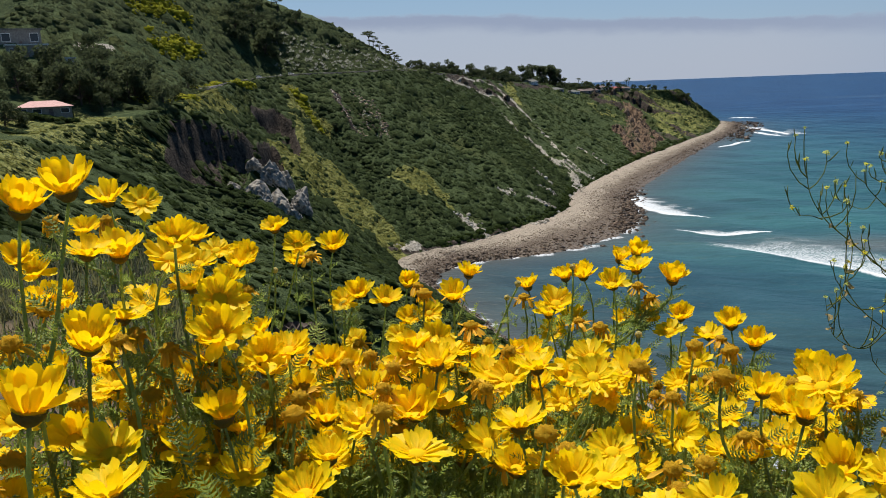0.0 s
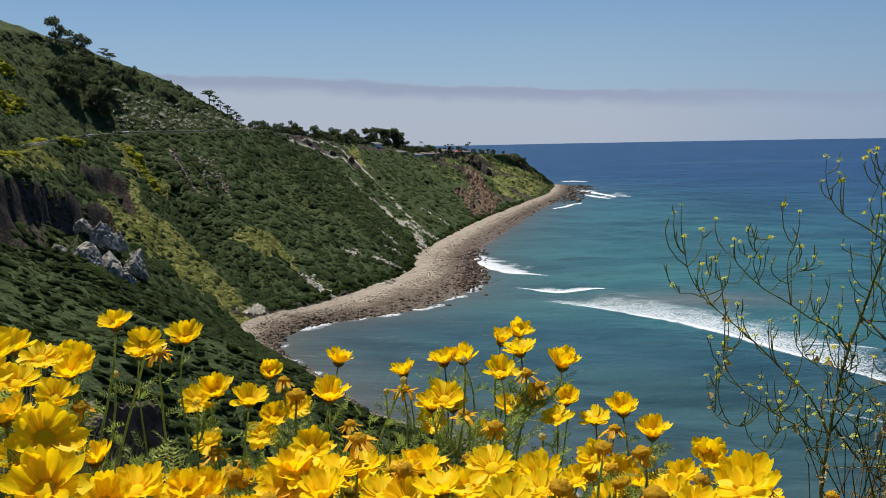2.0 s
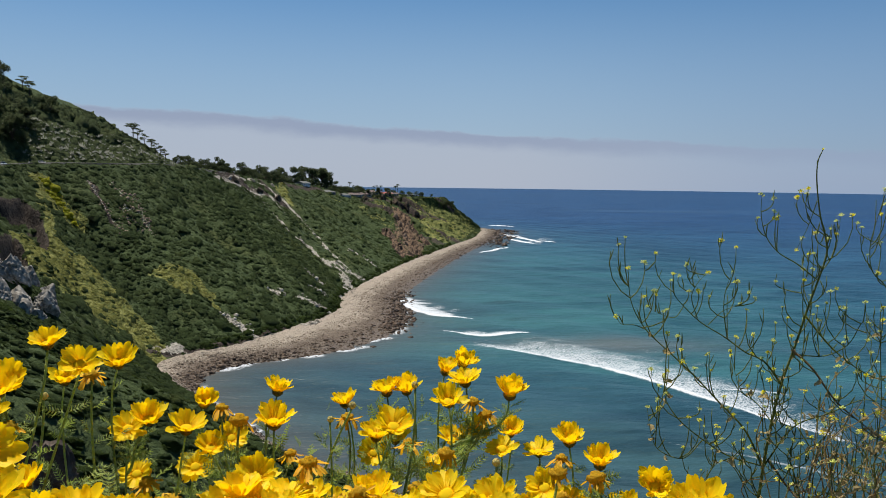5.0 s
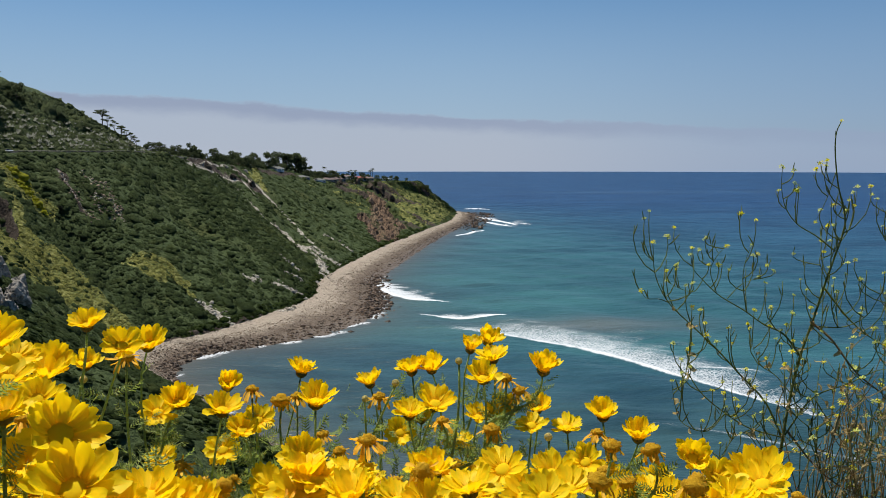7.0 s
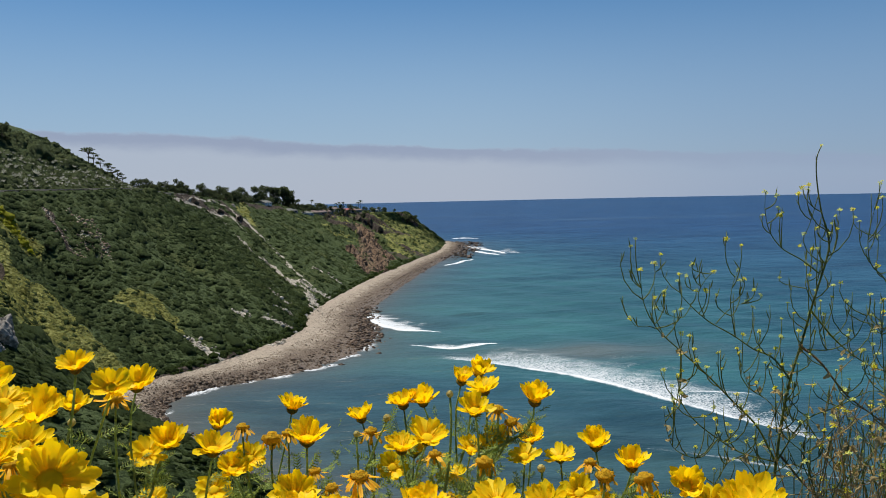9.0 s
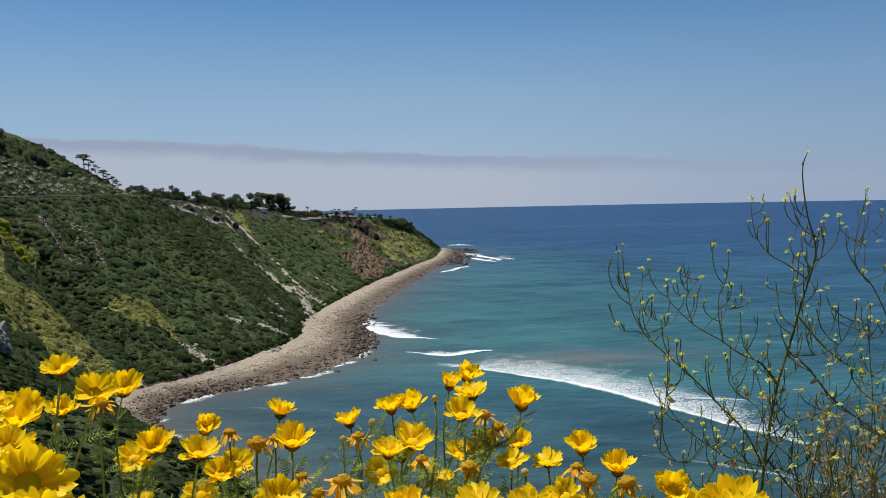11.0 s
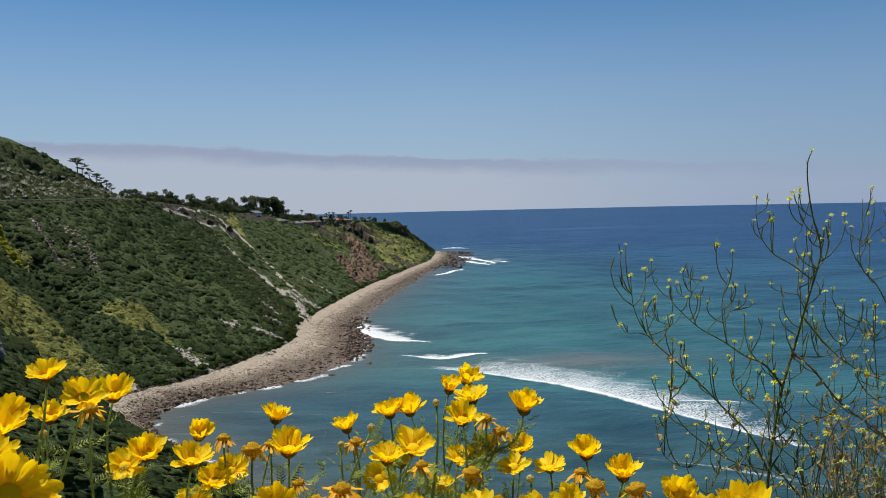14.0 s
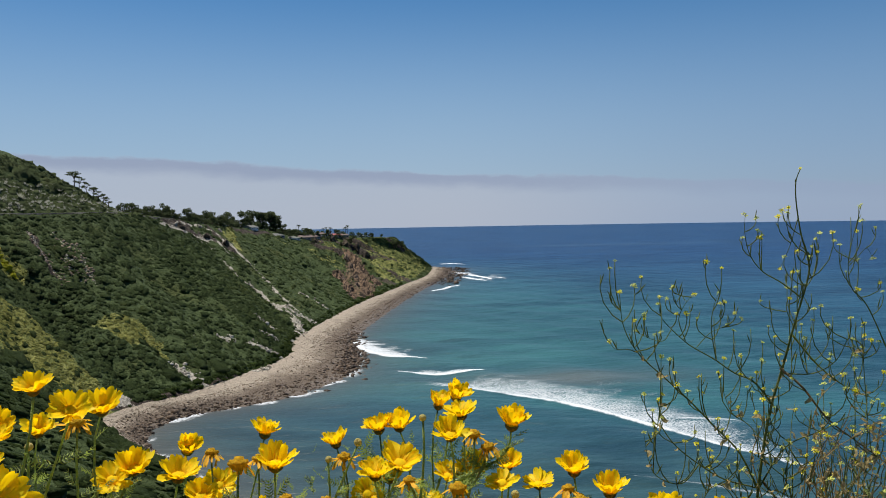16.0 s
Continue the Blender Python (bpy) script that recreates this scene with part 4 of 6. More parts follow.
# a hedge-like row along the bluff top, then single trees, then the ridge pines
for i in range(20):
    az = -18.3 + i * 0.36
    PLACES.append((("b1", "b2", "b3", "l1")[i % 4], *polar(az, 545 + (az + 18.3) * 22 + r_.uniform(-8, 14)), r_.uniform(0.45, 0.65) * (1.7 if i % 4 == 3 else 1)))
for which, az, r, s in (("b1", -15.7, 610, 0.85), ("b2", -15.3, 618, 0.7), ("b3", -14.1, 650, 0.7), ("b1", -13.0, 690, 0.95), ("b2", -12.6, 700, 0.85), ("l2", -12.0, 720, 1.6),
                        ("b3", -11.6, 745, 0.9), ("b1", -11.2, 760, 0.8), ("b2", -10.4, 785, 1.05), ("b3", -10.0, 800, 1.05), ("t2", -9.3, 822, 0.95), ("t1", -8.7, 838, 1.1),
                        ("t1", -8.3, 850, 0.95), ("b2", -7.8, 860, 0.8), ("b1", -7.3, 880, 0.65), ("palm", -6.7, 905, 1.35), ("b3", -6.2, 915, 0.8), ("l1", -5.8, 925, 1.4),
                        ("palm2", -5.0, 945, 1.2), ("palm", -4.8, 950, 1.0), ("palm2", -4.5, 955, 1.3), ("l2", -5.4, 935, 1.5), ("palm2", -3.45, 975, 1.5), ("palm", -3.3, 980, 1.25),
                        ("b1", -7.6, 868, 0.5), ("b3", -6.9, 890, 0.5), ("b2", -6.4, 900, 0.55), ("l1", -6.0, 905, 1.5), ("b1", -5.5, 930, 0.5), ("l2", -5.1, 938, 1.6), ("b3", -4.6, 952, 0.5), ("l1", -4.0, 960, 1.4), ("l2", -3.6, 968, 1.5), ("l1", -3.0, 975, 1.2), ("l2", -2.5, 985, 1.3), ("l1", -2.0, 990, 1.0), ("l2", -0.9, 992, 0.9), ("l1", 0.05, 982, 1.5), ("l2", 0.3, 985, 1.5), ("l1", 0.5, 990, 1.3),
                        ("p1", -21.1, 545, 0.95), ("p2", -20.8, 550, 0.85), ("p3", -20.4, 545, 0.8), ("p1", -20.0, 540, 0.7), ("p2", -19.7, 535, 0.75), ("p3", -19.4, 532, 0.75), ("p2", -19.1, 530, 0.6),
                        ("b1", -29.3, 505, 1.0), ("b2", -28.6, 500, 0.8), ("p3", -27.5, 505, 0.8), ("p1", -27.1, 500, 0.75), ("b3", -26.0, 495, 0.6), ("b2", -30.2, 490, 1.0), ("b3", -28.9, 470, 1.0),
                        ("b1", -30.0, 455, 1.1), ("b2", -27.4, 470, 0.8), ("b3", -28.2, 450, 0.9),
                        ("b1", -44.6, 250, 0.75), ("b3", -41.2, 285, 0.8), ("b1", -39.6, 282, 0.75), ("b2", -38.4, 290, 0.85), ("b3", -37.2, 295, 0.8), ("l1", -35.3, 290, 1.3),
                        ("b3", -36.2, 312, 0.8), ("l2", -38.9, 275, 1.2), ("b2", -33.4, 345, 0.7)):
    PLACES.append((which, *polar(az, r), s * (1.12 if -14.5 < az < -7.9 else 1)))
for i in range(34):
    az = -17.6 + i * 0.33
    PLACES.append((("l1", "b2", "l2", "b3")[i % 4], *polar(az, 580 + (az + 17.6) * 31 + r_.uniform(-10, 18)), r_.uniform(0.45, 0.75) * (1.9 if i % 2 == 0 else 1)))
for i in range(44):
    az = -8.6 + i * 0.165 + r_.uniform(-0.1, 0.1)
    PLACES.append((("l1", "l2", "b2", "l1", "t2")[i % 5], *polar(az, 822 + (az + 8.6) * 21 + r_.uniform(-22, 34)), r_.uniform(0.6, 1.15) * (0.45 if i % 5 in (2, 4) else 1)))
PLACES += [("b2", -197, 207, 0.95), ("b1", -203, 216, 0.9), ("b3", -196, 223, 0.95), ("b2", -190, 236, 0.9), ("b1", -206, 234, 0.75), ("l1", -160, 228, 1.2), ("b3", -212, 262, 0.7), ("b2", -204, 250, 0.85), ("l2", -175, 222, 1.5), ("b1", -198, 262, 0.8)]
PLACES += [("b1", -180, 214, 0.95), ("b2", -184, 227, 1.0), ("b3", -178, 238, 0.8), ("l1", -168, 246, 1.0), ("b1", -217, 415, 1.1), ("b2", -213, 398, 1.0), ("b3", -222, 388, 0.9)]
plant_all(trees, PLACES)


def paint(name, lo, hi, rough=0.7, scale=1.5):
    def build(n, sh):
        pos = n.add("ShaderNodeNewGeometry").outputs["Position"]
        n.put(sh.inputs["Base Color"], n.mix(n.ramp(n.noise(pos, scale, 5, 0.65), 0.3, 0.7), lo, hi))
        bump(n, sh, n.noise(pos, scale * 6, 3), 0.3, 0.05)
    return material(name, build, rough)


mat_white = paint("white_render", (0.55, 0.54, 0.51), (0.72, 0.71, 0.68))
mat_grey = paint("grey_render", (0.14, 0.13, 0.115), (0.23, 0.215, 0.195))
mat_tan = paint("tan_render", (0.17, 0.145, 0.11), (0.27, 0.23, 0.18))
mat_pink = paint("pink_tile_roof", (0.36, 0.17, 0.15), (0.50, 0.26, 0.23))
mat_slate = paint("slate_roof", (0.10, 0.105, 0.095), (0.19, 0.19, 0.17), 0.9)
mat_brown = paint("brown_roof", (0.08, 0.055, 0.045), (0.16, 0.11, 0.09))
mat_rust = paint("red_roof", (0.22, 0.045, 0.035), (0.34, 0.08, 0.06))
mat_glass = material("window_glass", lambda n, sh: n.put(sh.inputs["Base Color"], (0.015, 0.02, 0.025)), 0.08)


def house(x, y, turn, w, d, h, kind, wall, roof, label, windows=3):
    """A house with walls, a roof of its kind, windows with panes, and a door."""
    z = min(ground_z(x + a, y + b) for a in (-w / 3, w / 3) for b in (-d / 3, d / 3))
    ob = empty("house", pose(x, y, z, 0, 0, turn), label, "house")
    bm = bmesh.new()
    box(bm, -w / 2, w / 2, -d / 2, d / 2, -3.0, h)
    part("wall", bm, wall, ob, smooth=False)
    bm = bmesh.new()
    o = 0.6
    if kind == "flat":
        box(bm, -w / 2 - o, w / 2 + o, -d / 2 - o, d / 2 + o, h + 0.004, h + 0.45)
    else:
        e = [bm.verts.new(q) for q in ((-w / 2 - o, -d / 2 - o, h + 0.01), (w / 2 + o, -d / 2 - o, h + 0.01), (w / 2 + o, d / 2 + o, h + 0.01), (-w / 2 - o, d / 2 + o, h + 0.01))]
        cut = d / 2 if kind == "hip" else -o
        a, b = bm.verts.new((-w / 2 + cut, 0, h + d * 0.22)), bm.verts.new((w / 2 - cut, 0, h + d * 0.22))
        for f in ((e[0], e[1], b, a), (e[2], e[3], a, b), (e[1], e[2], b), (e[3], e[0], a), (e[3], e[2], e[1], e[0])):
            bm.faces.new(f)
    part("roof", bm, roof, ob, smooth=False)
    for side in (-1, 1):
        for i in range(windows):
            cx = (i + 0.5) / windows * w - w / 2
            if side == -1 and i == windows // 2:
                bm = bmesh.new()
                box(bm, cx - 0.55, cx + 0.55, -d / 2 - 0.06, -d / 2 + 0.02, 0.0, 2.1)
                part("door", bm, mat_brown, ob, smooth=False)
                continue
            bm = bmesh.new()
            y0 = side * d / 2
            box(bm, cx - w / windows * 0.32, cx + w / windows * 0.32, y0 - 0.07, y0 + 0.07, h * 0.3, h * 0.82)
            win = part("window", bm, mat_white, ob, smooth=False)
            bm = bmesh.new()
            box(bm, cx - w / windows * 0.28, cx + w / windows * 0.28, y0 - 0.09, y0 + 0.09, h * 0.34, h * 0.78)
            part("pane", bm, mat_glass, win, smooth=False)
    return ob


house(*polar(-42.3, 270), 42, 15, 8, 2.7, "hip", mat_tan, mat_pink, "low house with a salmon-pink tiled roof among trees", 4)
house(-236, 252, 48, 14, 9, 6.2, "flat", mat_grey, mat_slate, "grey modern two-storey house with a flat roof", 3)
house(-225, 243, 46, 13, 8, 4.6, "flat", mat_grey, mat_white, "grey modern house with a pale flat roof edge", 3)
house(-217, 252, 46, 6, 4, 2.2, "flat", mat_white, mat_white, "small white flat-roofed outbuilding below the hill", 2)
for az, r, turn, w, d, h, kind, wall, roof, label in (
        (-13.45, 690, 80, 9, 7, 3.0, "gable", mat_white, mat_slate, "white cottage with a slate roof behind the rim"),
        (-12.1, 735, 80, 11, 8, 2.8, "hip", mat_tan, mat_slate, "long tan house with a slate roof behind the rim"),
        (-10.0, 770, 75, 15, 9, 2.8, "gable", mat_white, mat_slate, "white house with a grey roof under eucalyptus"),
        (-8.35, 812, 60, 18, 10, 2.8, "hip", mat_tan, mat_slate, "low tan house with a wide grey roof at the rim"),
        (-7.2, 842, 60, 16, 10, 2.8, "hip", mat_white, mat_slate, "low white house with a grey-green roof at the rim"),
        (-6.5, 880, 50, 20, 10, 3.2, "hip", mat_tan, mat_brown, "tan house with a broad brown roof among palms"),
        (-5.8, 900, 50, 20, 10, 3.4, "gable", mat_tan, mat_brown, "tan house with a dark brown gable roof"),
        (-5.2, 925, 50, 16, 9, 4.6, "hip", mat_white, mat_brown, "white two-storey house with a brown roof"),
        (-4.3, 940, 50, 19, 9, 4.4, "hip", mat_tan, mat_rust, "house with a red roof beside the palms"),
        (-3.7, 965, 50, 15, 9, 3.2, "gable", mat_grey, mat_brown, "grey house with a brown roof near the point"),
        (-2.3, 985, 60, 14, 8, 2.6, "flat", mat_white, mat_white, "low pale house on the grassy point")):
    house(*polar(az, r), turn, w, d, h, kind, wall, roof, label)

# coast road along the rim
i0, i1 = np.searchsorted(sections, 6.7), np.searchsorted(sections, 12.6)
width = np.linalg.norm((back_c - rim_c)[:, :2], axis=1)
side_in = (back_c - rim_c)[:, :2] / width[:, None]
lane = np.stack([np.column_stack([rim_c[i0:i1, :2] + side_in[i0:i1] * o, rim_c[i0:i1, 2] + 0.45 + dz]) for o, dz in ((1.8, -1.6), (2.0, 0), (8.2, 0.0), (8.4, -1.6))])
mat_road = paint("worn_asphalt", (0.10, 0.098, 0.092), (0.19, 0.18, 0.165), 0.9, 0.7)
road = new("road", mesh_from("road", lane.reshape(-1, 3), grid_faces(4, i1 - i0), [mat_road]))
tagged(road, "sun-bleached asphalt coast road along the rim", "road", kind="structure")
mat_rail = paint("weathered_rail", (0.13, 0.12, 0.10), (0.22, 0.205, 0.18), 0.8)
rail_line = np.column_stack([rim_c[i0:i1, :2] + side_in[i0:i1] * 1.5, rim_c[i0:i1, 2] + 0.75])
barrier = empty("guardrail", pose(0, 0, 0), "pale weathered guardrail along the coast road", "guardrail")
bm = bmesh.new()
tube(bm, [tuple(q) for q in rail_line[::3]], [0.22] * len(rail_line[::3]), 6)
part("rail", bm, mat_rail, barrier)
bm = bmesh.new()
box(bm, -0.1, 0.1, -0.1, 0.1, -1.4, 0.1)
post_mesh = bpy.data.meshes.new("post")
bm.to_mesh(post_mesh)
bm.free()
for q in rail_line[::5]:
    part("post", post_mesh, mat_rail, barrier).location = q


def car(i, off, colour, label):
    q = np.append(rim_c[i, :2] + side_in[i] * off, rim_c[i, 2] + 0.47)
    t = rim_c[min(i + 2, NU - 1)] - rim_c[i]
    ob = empty("car", pose(*q, 0, 0, math.degrees(math.atan2(t[1], t[0]))), label, "car", "cars on the coast road")
    paintwork = material("car_paint", lambda n, sh: n.put(sh.inputs["Base Color"], colour), 0.25, Coat_Weight=0.6)
    bm = bmesh.new()
    box(bm, -2.2, 2.2, -0.88, 0.88, 0.3, 0.85)
    bmesh.ops.bevel(bm, geom=bm.edges[:], offset=0.14, segments=2, affect="EDGES")
    part("body", bm, paintwork, ob)
    bm = bmesh.new()
    v = [bm.verts.new(c) for c in ((-1.6, -0.8, 0.84), (1.2, -0.8, 0.84), (1.2, 0.8, 0.84), (-1.6, 0.8, 0.84), (-1.1, -0.65, 1.42), (0.5, -0.65, 1.42), (0.5, 0.65, 1.42), (-1.1, 0.65, 1.42))]
    for f in ((4, 5, 6, 7), (0, 1, 5, 4), (1, 2, 6, 5), (2, 3, 7, 6), (3, 0, 4, 7)):
        bm.faces.new([v[n] for n in f])
    part("windows", bm, mat_glass, ob, smooth=False)
    bm = bmesh.new()
    box(bm, -1.12, 0.52, -0.66, 0.66, 1.405, 1.47)
    part("roof", bm, paintwork, ob, smooth=False)
    for x in (-1.35, 1.35):
        for y in (-0.82, 0.82):
            bm = bmesh.new()
            bmesh.ops.create_cone(bm, cap_ends=True, segments=16, radius1=0.33, radius2=0.33, depth=0.22, matrix=Matrix.Translation((x, y, 0.33)) @ Matrix.Rotation(radians(90), 4, "X"))
            part("wheel", bm, mat_slate, ob, smooth=False)


car(int(np.searchsorted(sections, 7.95)), 3.6, (0.75, 0.75, 0.74), "white car driving on the coast road")
car(int(np.searchsorted(sections, 8.6)), 3.6, (0.45, 0.46, 0.48), "silver car driving on the coast road")
car(int(np.searchsorted(sections, 8.75)), 3.7, (0.72, 0.70, 0.66), "cream car driving on the coast road")

# agave rosettes on the stony bank above the road
def rosette(seed):
    r = np.random.default_rng(seed)
    vs = []
    for i in range(16):
        a, up = 6.283 * i / 16 + r.normal(0, 0.1), r.uniform(0.3, 1.2)
        d = np.array([math.cos(a) * math.cos(up), math.sin(a) * math.cos(up), math.sin(up)])
        s = np.array([-math.sin(a), math.cos(a), 0]) * 0.14
        vs += [-s + d * 0.1, s + d * 0.1, d * r.uniform(0.8, 1.1)]
    return np.array(vs), np.arange(48).reshape(-1, 3)


AGAVES = [rosette(s) for s in range(3)]
for lo, hi, count, seed in ((8.6, 11.9, 620, 131),):
    p, r = scatter(count, 182, 215, lo, hi, seed, 0.9)
    stuff("agaves", "grey-green agaves and cactus on the bank above the road", "agaves", p, r.lognormal(0.35, 0.35, len(p)), AGAVES, mat_agave, 1.0)
# grey rock outcrop below the scarp, and the rocks of the toe
mat_outcrop = paint("grey_outcrop", (0.13, 0.117, 0.096), (0.36, 0.33, 0.28), 0.9, 0.7)


def crag(x, y, size, seed, mat, label, stretch=(1, 1, 1), sink=0.35, z=None):
    bm = bmesh.new()
    bmesh.ops.create_icosphere(bm, subdivisions=4 if size > 1 else 5, radius=1.0)
    off = Vector((seed * 3.1, seed * 1.7, 0))
    r = random.Random(seed * 7)
    # split blocks: each a lump cut by steep random planes
    cuts = [(Vector((r.gauss(0, 1), r.gauss(0, 1), r.gauss(0.15, 0.45))).normalized(), r.uniform(0.55, 0.95)) for _ in range(22)]
    for v in bm.verts:
        c = v.co.copy()
        reach = min([1.25] + [h / max(1e-3, c.dot(q)) for q, h in cuts if c.dot(q) > 0.05])
        seam = max(0.0, 0.10 - abs(noise.noise(Vector((c.x * 2.6, c.y * 2.6, c.z * 0.9)) + off))) * 1.6
        v.co = c * (reach - seam + 0.07 * noise.noise(c * 5 + off) + 0.035 * noise.noise(c * 13 + off))
        v.co = Vector((v.co.x * stretch[0], v.co.y * stretch[1], v.co.z * stretch[2])) * size
    me = bpy.data.meshes.new("rock_outcrop")
    bm.to_mesh(me)
    bm.free()
    me.materials.append(mat)
    ob = new("rock_outcrop", me)
    ob.location = (x, y, (ground_z(x, y) if z is None else z) + size * stretch[2] * (1 - 2 * sink) * 0.5)
    return tagged(ob, label, "rock")


mat_redrock = paint("rust_rock", (0.050, 0.038, 0.030), (0.23, 0.165, 0.118), 0.95, 0.25)
for x, y, size, seed, stretch in ((-50, 835, 9, 21, (0.5, 1.2, 0.9)), (-43, 785, 8, 22, (0.5, 1.2, 0.8)), (-36, 735, 7, 23, (0.5, 1.3, 0.8)), (-33, 695, 6, 24, (0.6, 1.4, 0.7)), (-40, 870, 8, 25, (0.5, 1.2, 0.9)), (-45, 700, 6, 26, (0.6, 1.2, 0.8))):
    crag(x, y, size, seed, mat_redrock, "rusty broken cliff rock on the headland's seaward face", stretch, 0.72)
for x, y, size, seed, stretch in ((-146, 548, 5, 31, (0.6, 1.4, 0.6)), (-143, 600, 5, 32, (0.6, 1.4, 0.6)), (-137, 640, 4.5, 33, (0.7, 1.2, 0.6))):
    crag(x, y, size, seed, mat_outcrop, "pale weathered rock band under the rim", stretch, 0.75)
for x, y, size, seed, stretch in ((-138, 229, 4.4, 1, (0.9, 1.1, 1.2)), (-134, 224, 4.6, 2, (1.0, 1.3, 1.1)), (-129, 226, 5.0, 3, (0.9, 1.2, 1.2)), (-125, 224, 4.4, 4, (1.0, 1.3, 1.1)), (-124, 231, 5.0, 7, (1.0, 1.2, 1.2)),
                                  (-129, 238, 5.0, 5, (1.0, 1.1, 1.15)), (-120, 238, 4.4, 6, (1.0, 1.2, 1.1)), (-134, 236, 4.0, 8, (1.0, 1.0, 1.1)), (-118, 231, 3.6, 9, (1.0, 1.2, 1.0)), (-128, 246, 4.2, 10, (0.9, 1.0, 1.2)), (-122, 245, 3.6, 13, (0.9, 1.0, 1.3))):
    crag(x, y, size, seed, mat_outcrop, "jagged grey rock of the outcrop below the earth scarp", stretch, 0.52)
mat_darkrock = paint("dark_cliff_rock", (0.022, 0.018, 0.014), (0.11, 0.085, 0.06), 0.95, 0.3)
for x, y, size, seed, stretch in ((-86, 880, 9, 41, (0.5, 1.2, 0.8)), (-70, 912, 9, 42, (0.6, 1.2, 0.8)), (-56, 918, 8, 43, (0.6, 1.2, 0.9)), (-42, 916, 8, 44, (0.6, 1.2, 0.9)), (-30, 908, 7, 45, (0.6, 1.2, 0.9)),
                                  (-143, 548, 5, 46, (0.6, 1.4, 0.7)), (-133, 580, 5, 47, (0.6, 1.4, 0.7)), (-124, 604, 4.5, 48, (0.6, 1.3, 0.8))):
    crag(x, y, size, seed, mat_darkrock, "dark broken rock band under the bluff's rim", stretch, 0.7)

# ---- the flower bank in front of the camera ----
def bank_z(x, y):
    """Height of the bank from the eye's middle stand."""
    z = -0.95 - 0.28 * max(x, -1.0) - 0.05 * y + 0.05 * math.sin(3 * x + 2 * y)
    edge = max(0.0, y - 1.3 - 1.3 * max(0.0, -x - 1.0) + 0.1 * math.sin(2.3 * x))
    return z - 0.75 * edge - max(0, abs(x) - 2.6) * 0.6 - max(0, -y - 1.2) * 0.5


mat_bank = paint("dry_soil", (0.045, 0.034, 0.022), (0.13, 0.10, 0.065), 0.95, 6.0)
bx = np.linspace(-7, 7, 141)
by = np.linspace(-7, 7, 141)
# the bank runs out into the bluff's top all round
coarse = np.linspace(-7, 7, 15)
under = np.array([[ground_z(x, y) for x in coarse] for y in coarse])
under = np.array([np.interp(bx, coarse, row) for row in under])
under = np.array([np.interp(by, coarse, under[:, i]) for i in range(len(bx))]).T - 0.3
bank = np.zeros((141, 141, 3))
for i, y in enumerate(by):
    for j, x in enumerate(bx):
        w = min(1, max(0, (math.hypot(x, y) - 3.1) / 3.2))
        w = w * w * (3 - 2 * w)
        z = EYE + bank_z(x, y) + 0.05 * noise.noise((x * 3, y * 3, 0)) + 0.02 * noise.noise((x * 12, y * 12, 3))
        bank[i, j] = x, y, z * (1 - w) + under[i, j] * w
tagged(new("bank", mesh_from("bank", bank.reshape(-1, 3), grid_faces(141, 141), [mat_bank], True)), "dry earth bank under the flowers at the bluff's edge", "ground", kind="structure")


def along_petal(n, lo, hi, vein=0.25):
    co = n.add("ShaderNodeTexCoord").outputs["Object"]
    far_out = n.add("ShaderNodeVectorMath", None, i0=co)
    far_out.operation = "LENGTH"
    x = far_out.outputs["Value"]
    thin = n.add("ShaderNodeMapping", None, Vector=co, Scale=(1.5, 18.0, 1.0))
    veins = n.math("MULTIPLY", n.math("SUBTRACT", n.noise(thin, 1.0, 2), 0.5), vein)
    luck = n.math("MULTIPLY", n.add("ShaderNodeObjectInfo").outputs["Random"], 0.25)
    return n.mix(n.math("ADD", n.ramp(x, -0.05, 0.45), n.math("ADD", veins, n.math("SUBTRACT", luck, 0.12)), True), lo, hi)


def m_petal(lo, hi, glow, share):
    def build(n, sh):
        n.put(sh.inputs["Base Color"], along_petal(n, lo, hi))
        leaf_light(n, sh, glow, share)
    return build


mat_petal = material("yellow_petal", m_petal((0.92, 0.48, 0.003), (0.97, 0.75, 0.006), (0.98, 0.67, 0.004), 0.5), 0.55, Specular_IOR_Level=0.2)
mat_old_petal = material("withered_petal", m_petal((0.82, 0.42, 0.006), (0.84, 0.48, 0.015), (0.90, 0.48, 0.008), 0.45), 0.7)
mat_disc = material("flower_disc", m_petal((0.88, 0.48, 0.006), (0.95, 0.68, 0.010), (0.97, 0.62, 0.006), 0.45), 0.8)
mat_spent = material("spent_head", m_leafy((0.52, 0.28, 0.014), (0.90, 0.56, 0.04), 0.9, 500.0), 0.9)
mat_calyx = material("calyx", m_leafy((0.16, 0.14, 0.02), (0.36, 0.26, 0.04), 0.7, 200.0), 0.7)
mat_stem = material("green_stem", m_leafy((0.30, 0.38, 0.09), (0.50, 0.58, 0.20), 0.6, 60.0), 0.6)
mat_leaf = material("feathery_leaf", m_leafy((0.14, 0.20, 0.03), (0.37, 0.46, 0.09), 0.6, 40.0), 0.6)
mat_bud = material("bud", m_leafy((0.44, 0.36, 0.08), (0.74, 0.62, 0.20), 0.6, 200.0), 0.6)


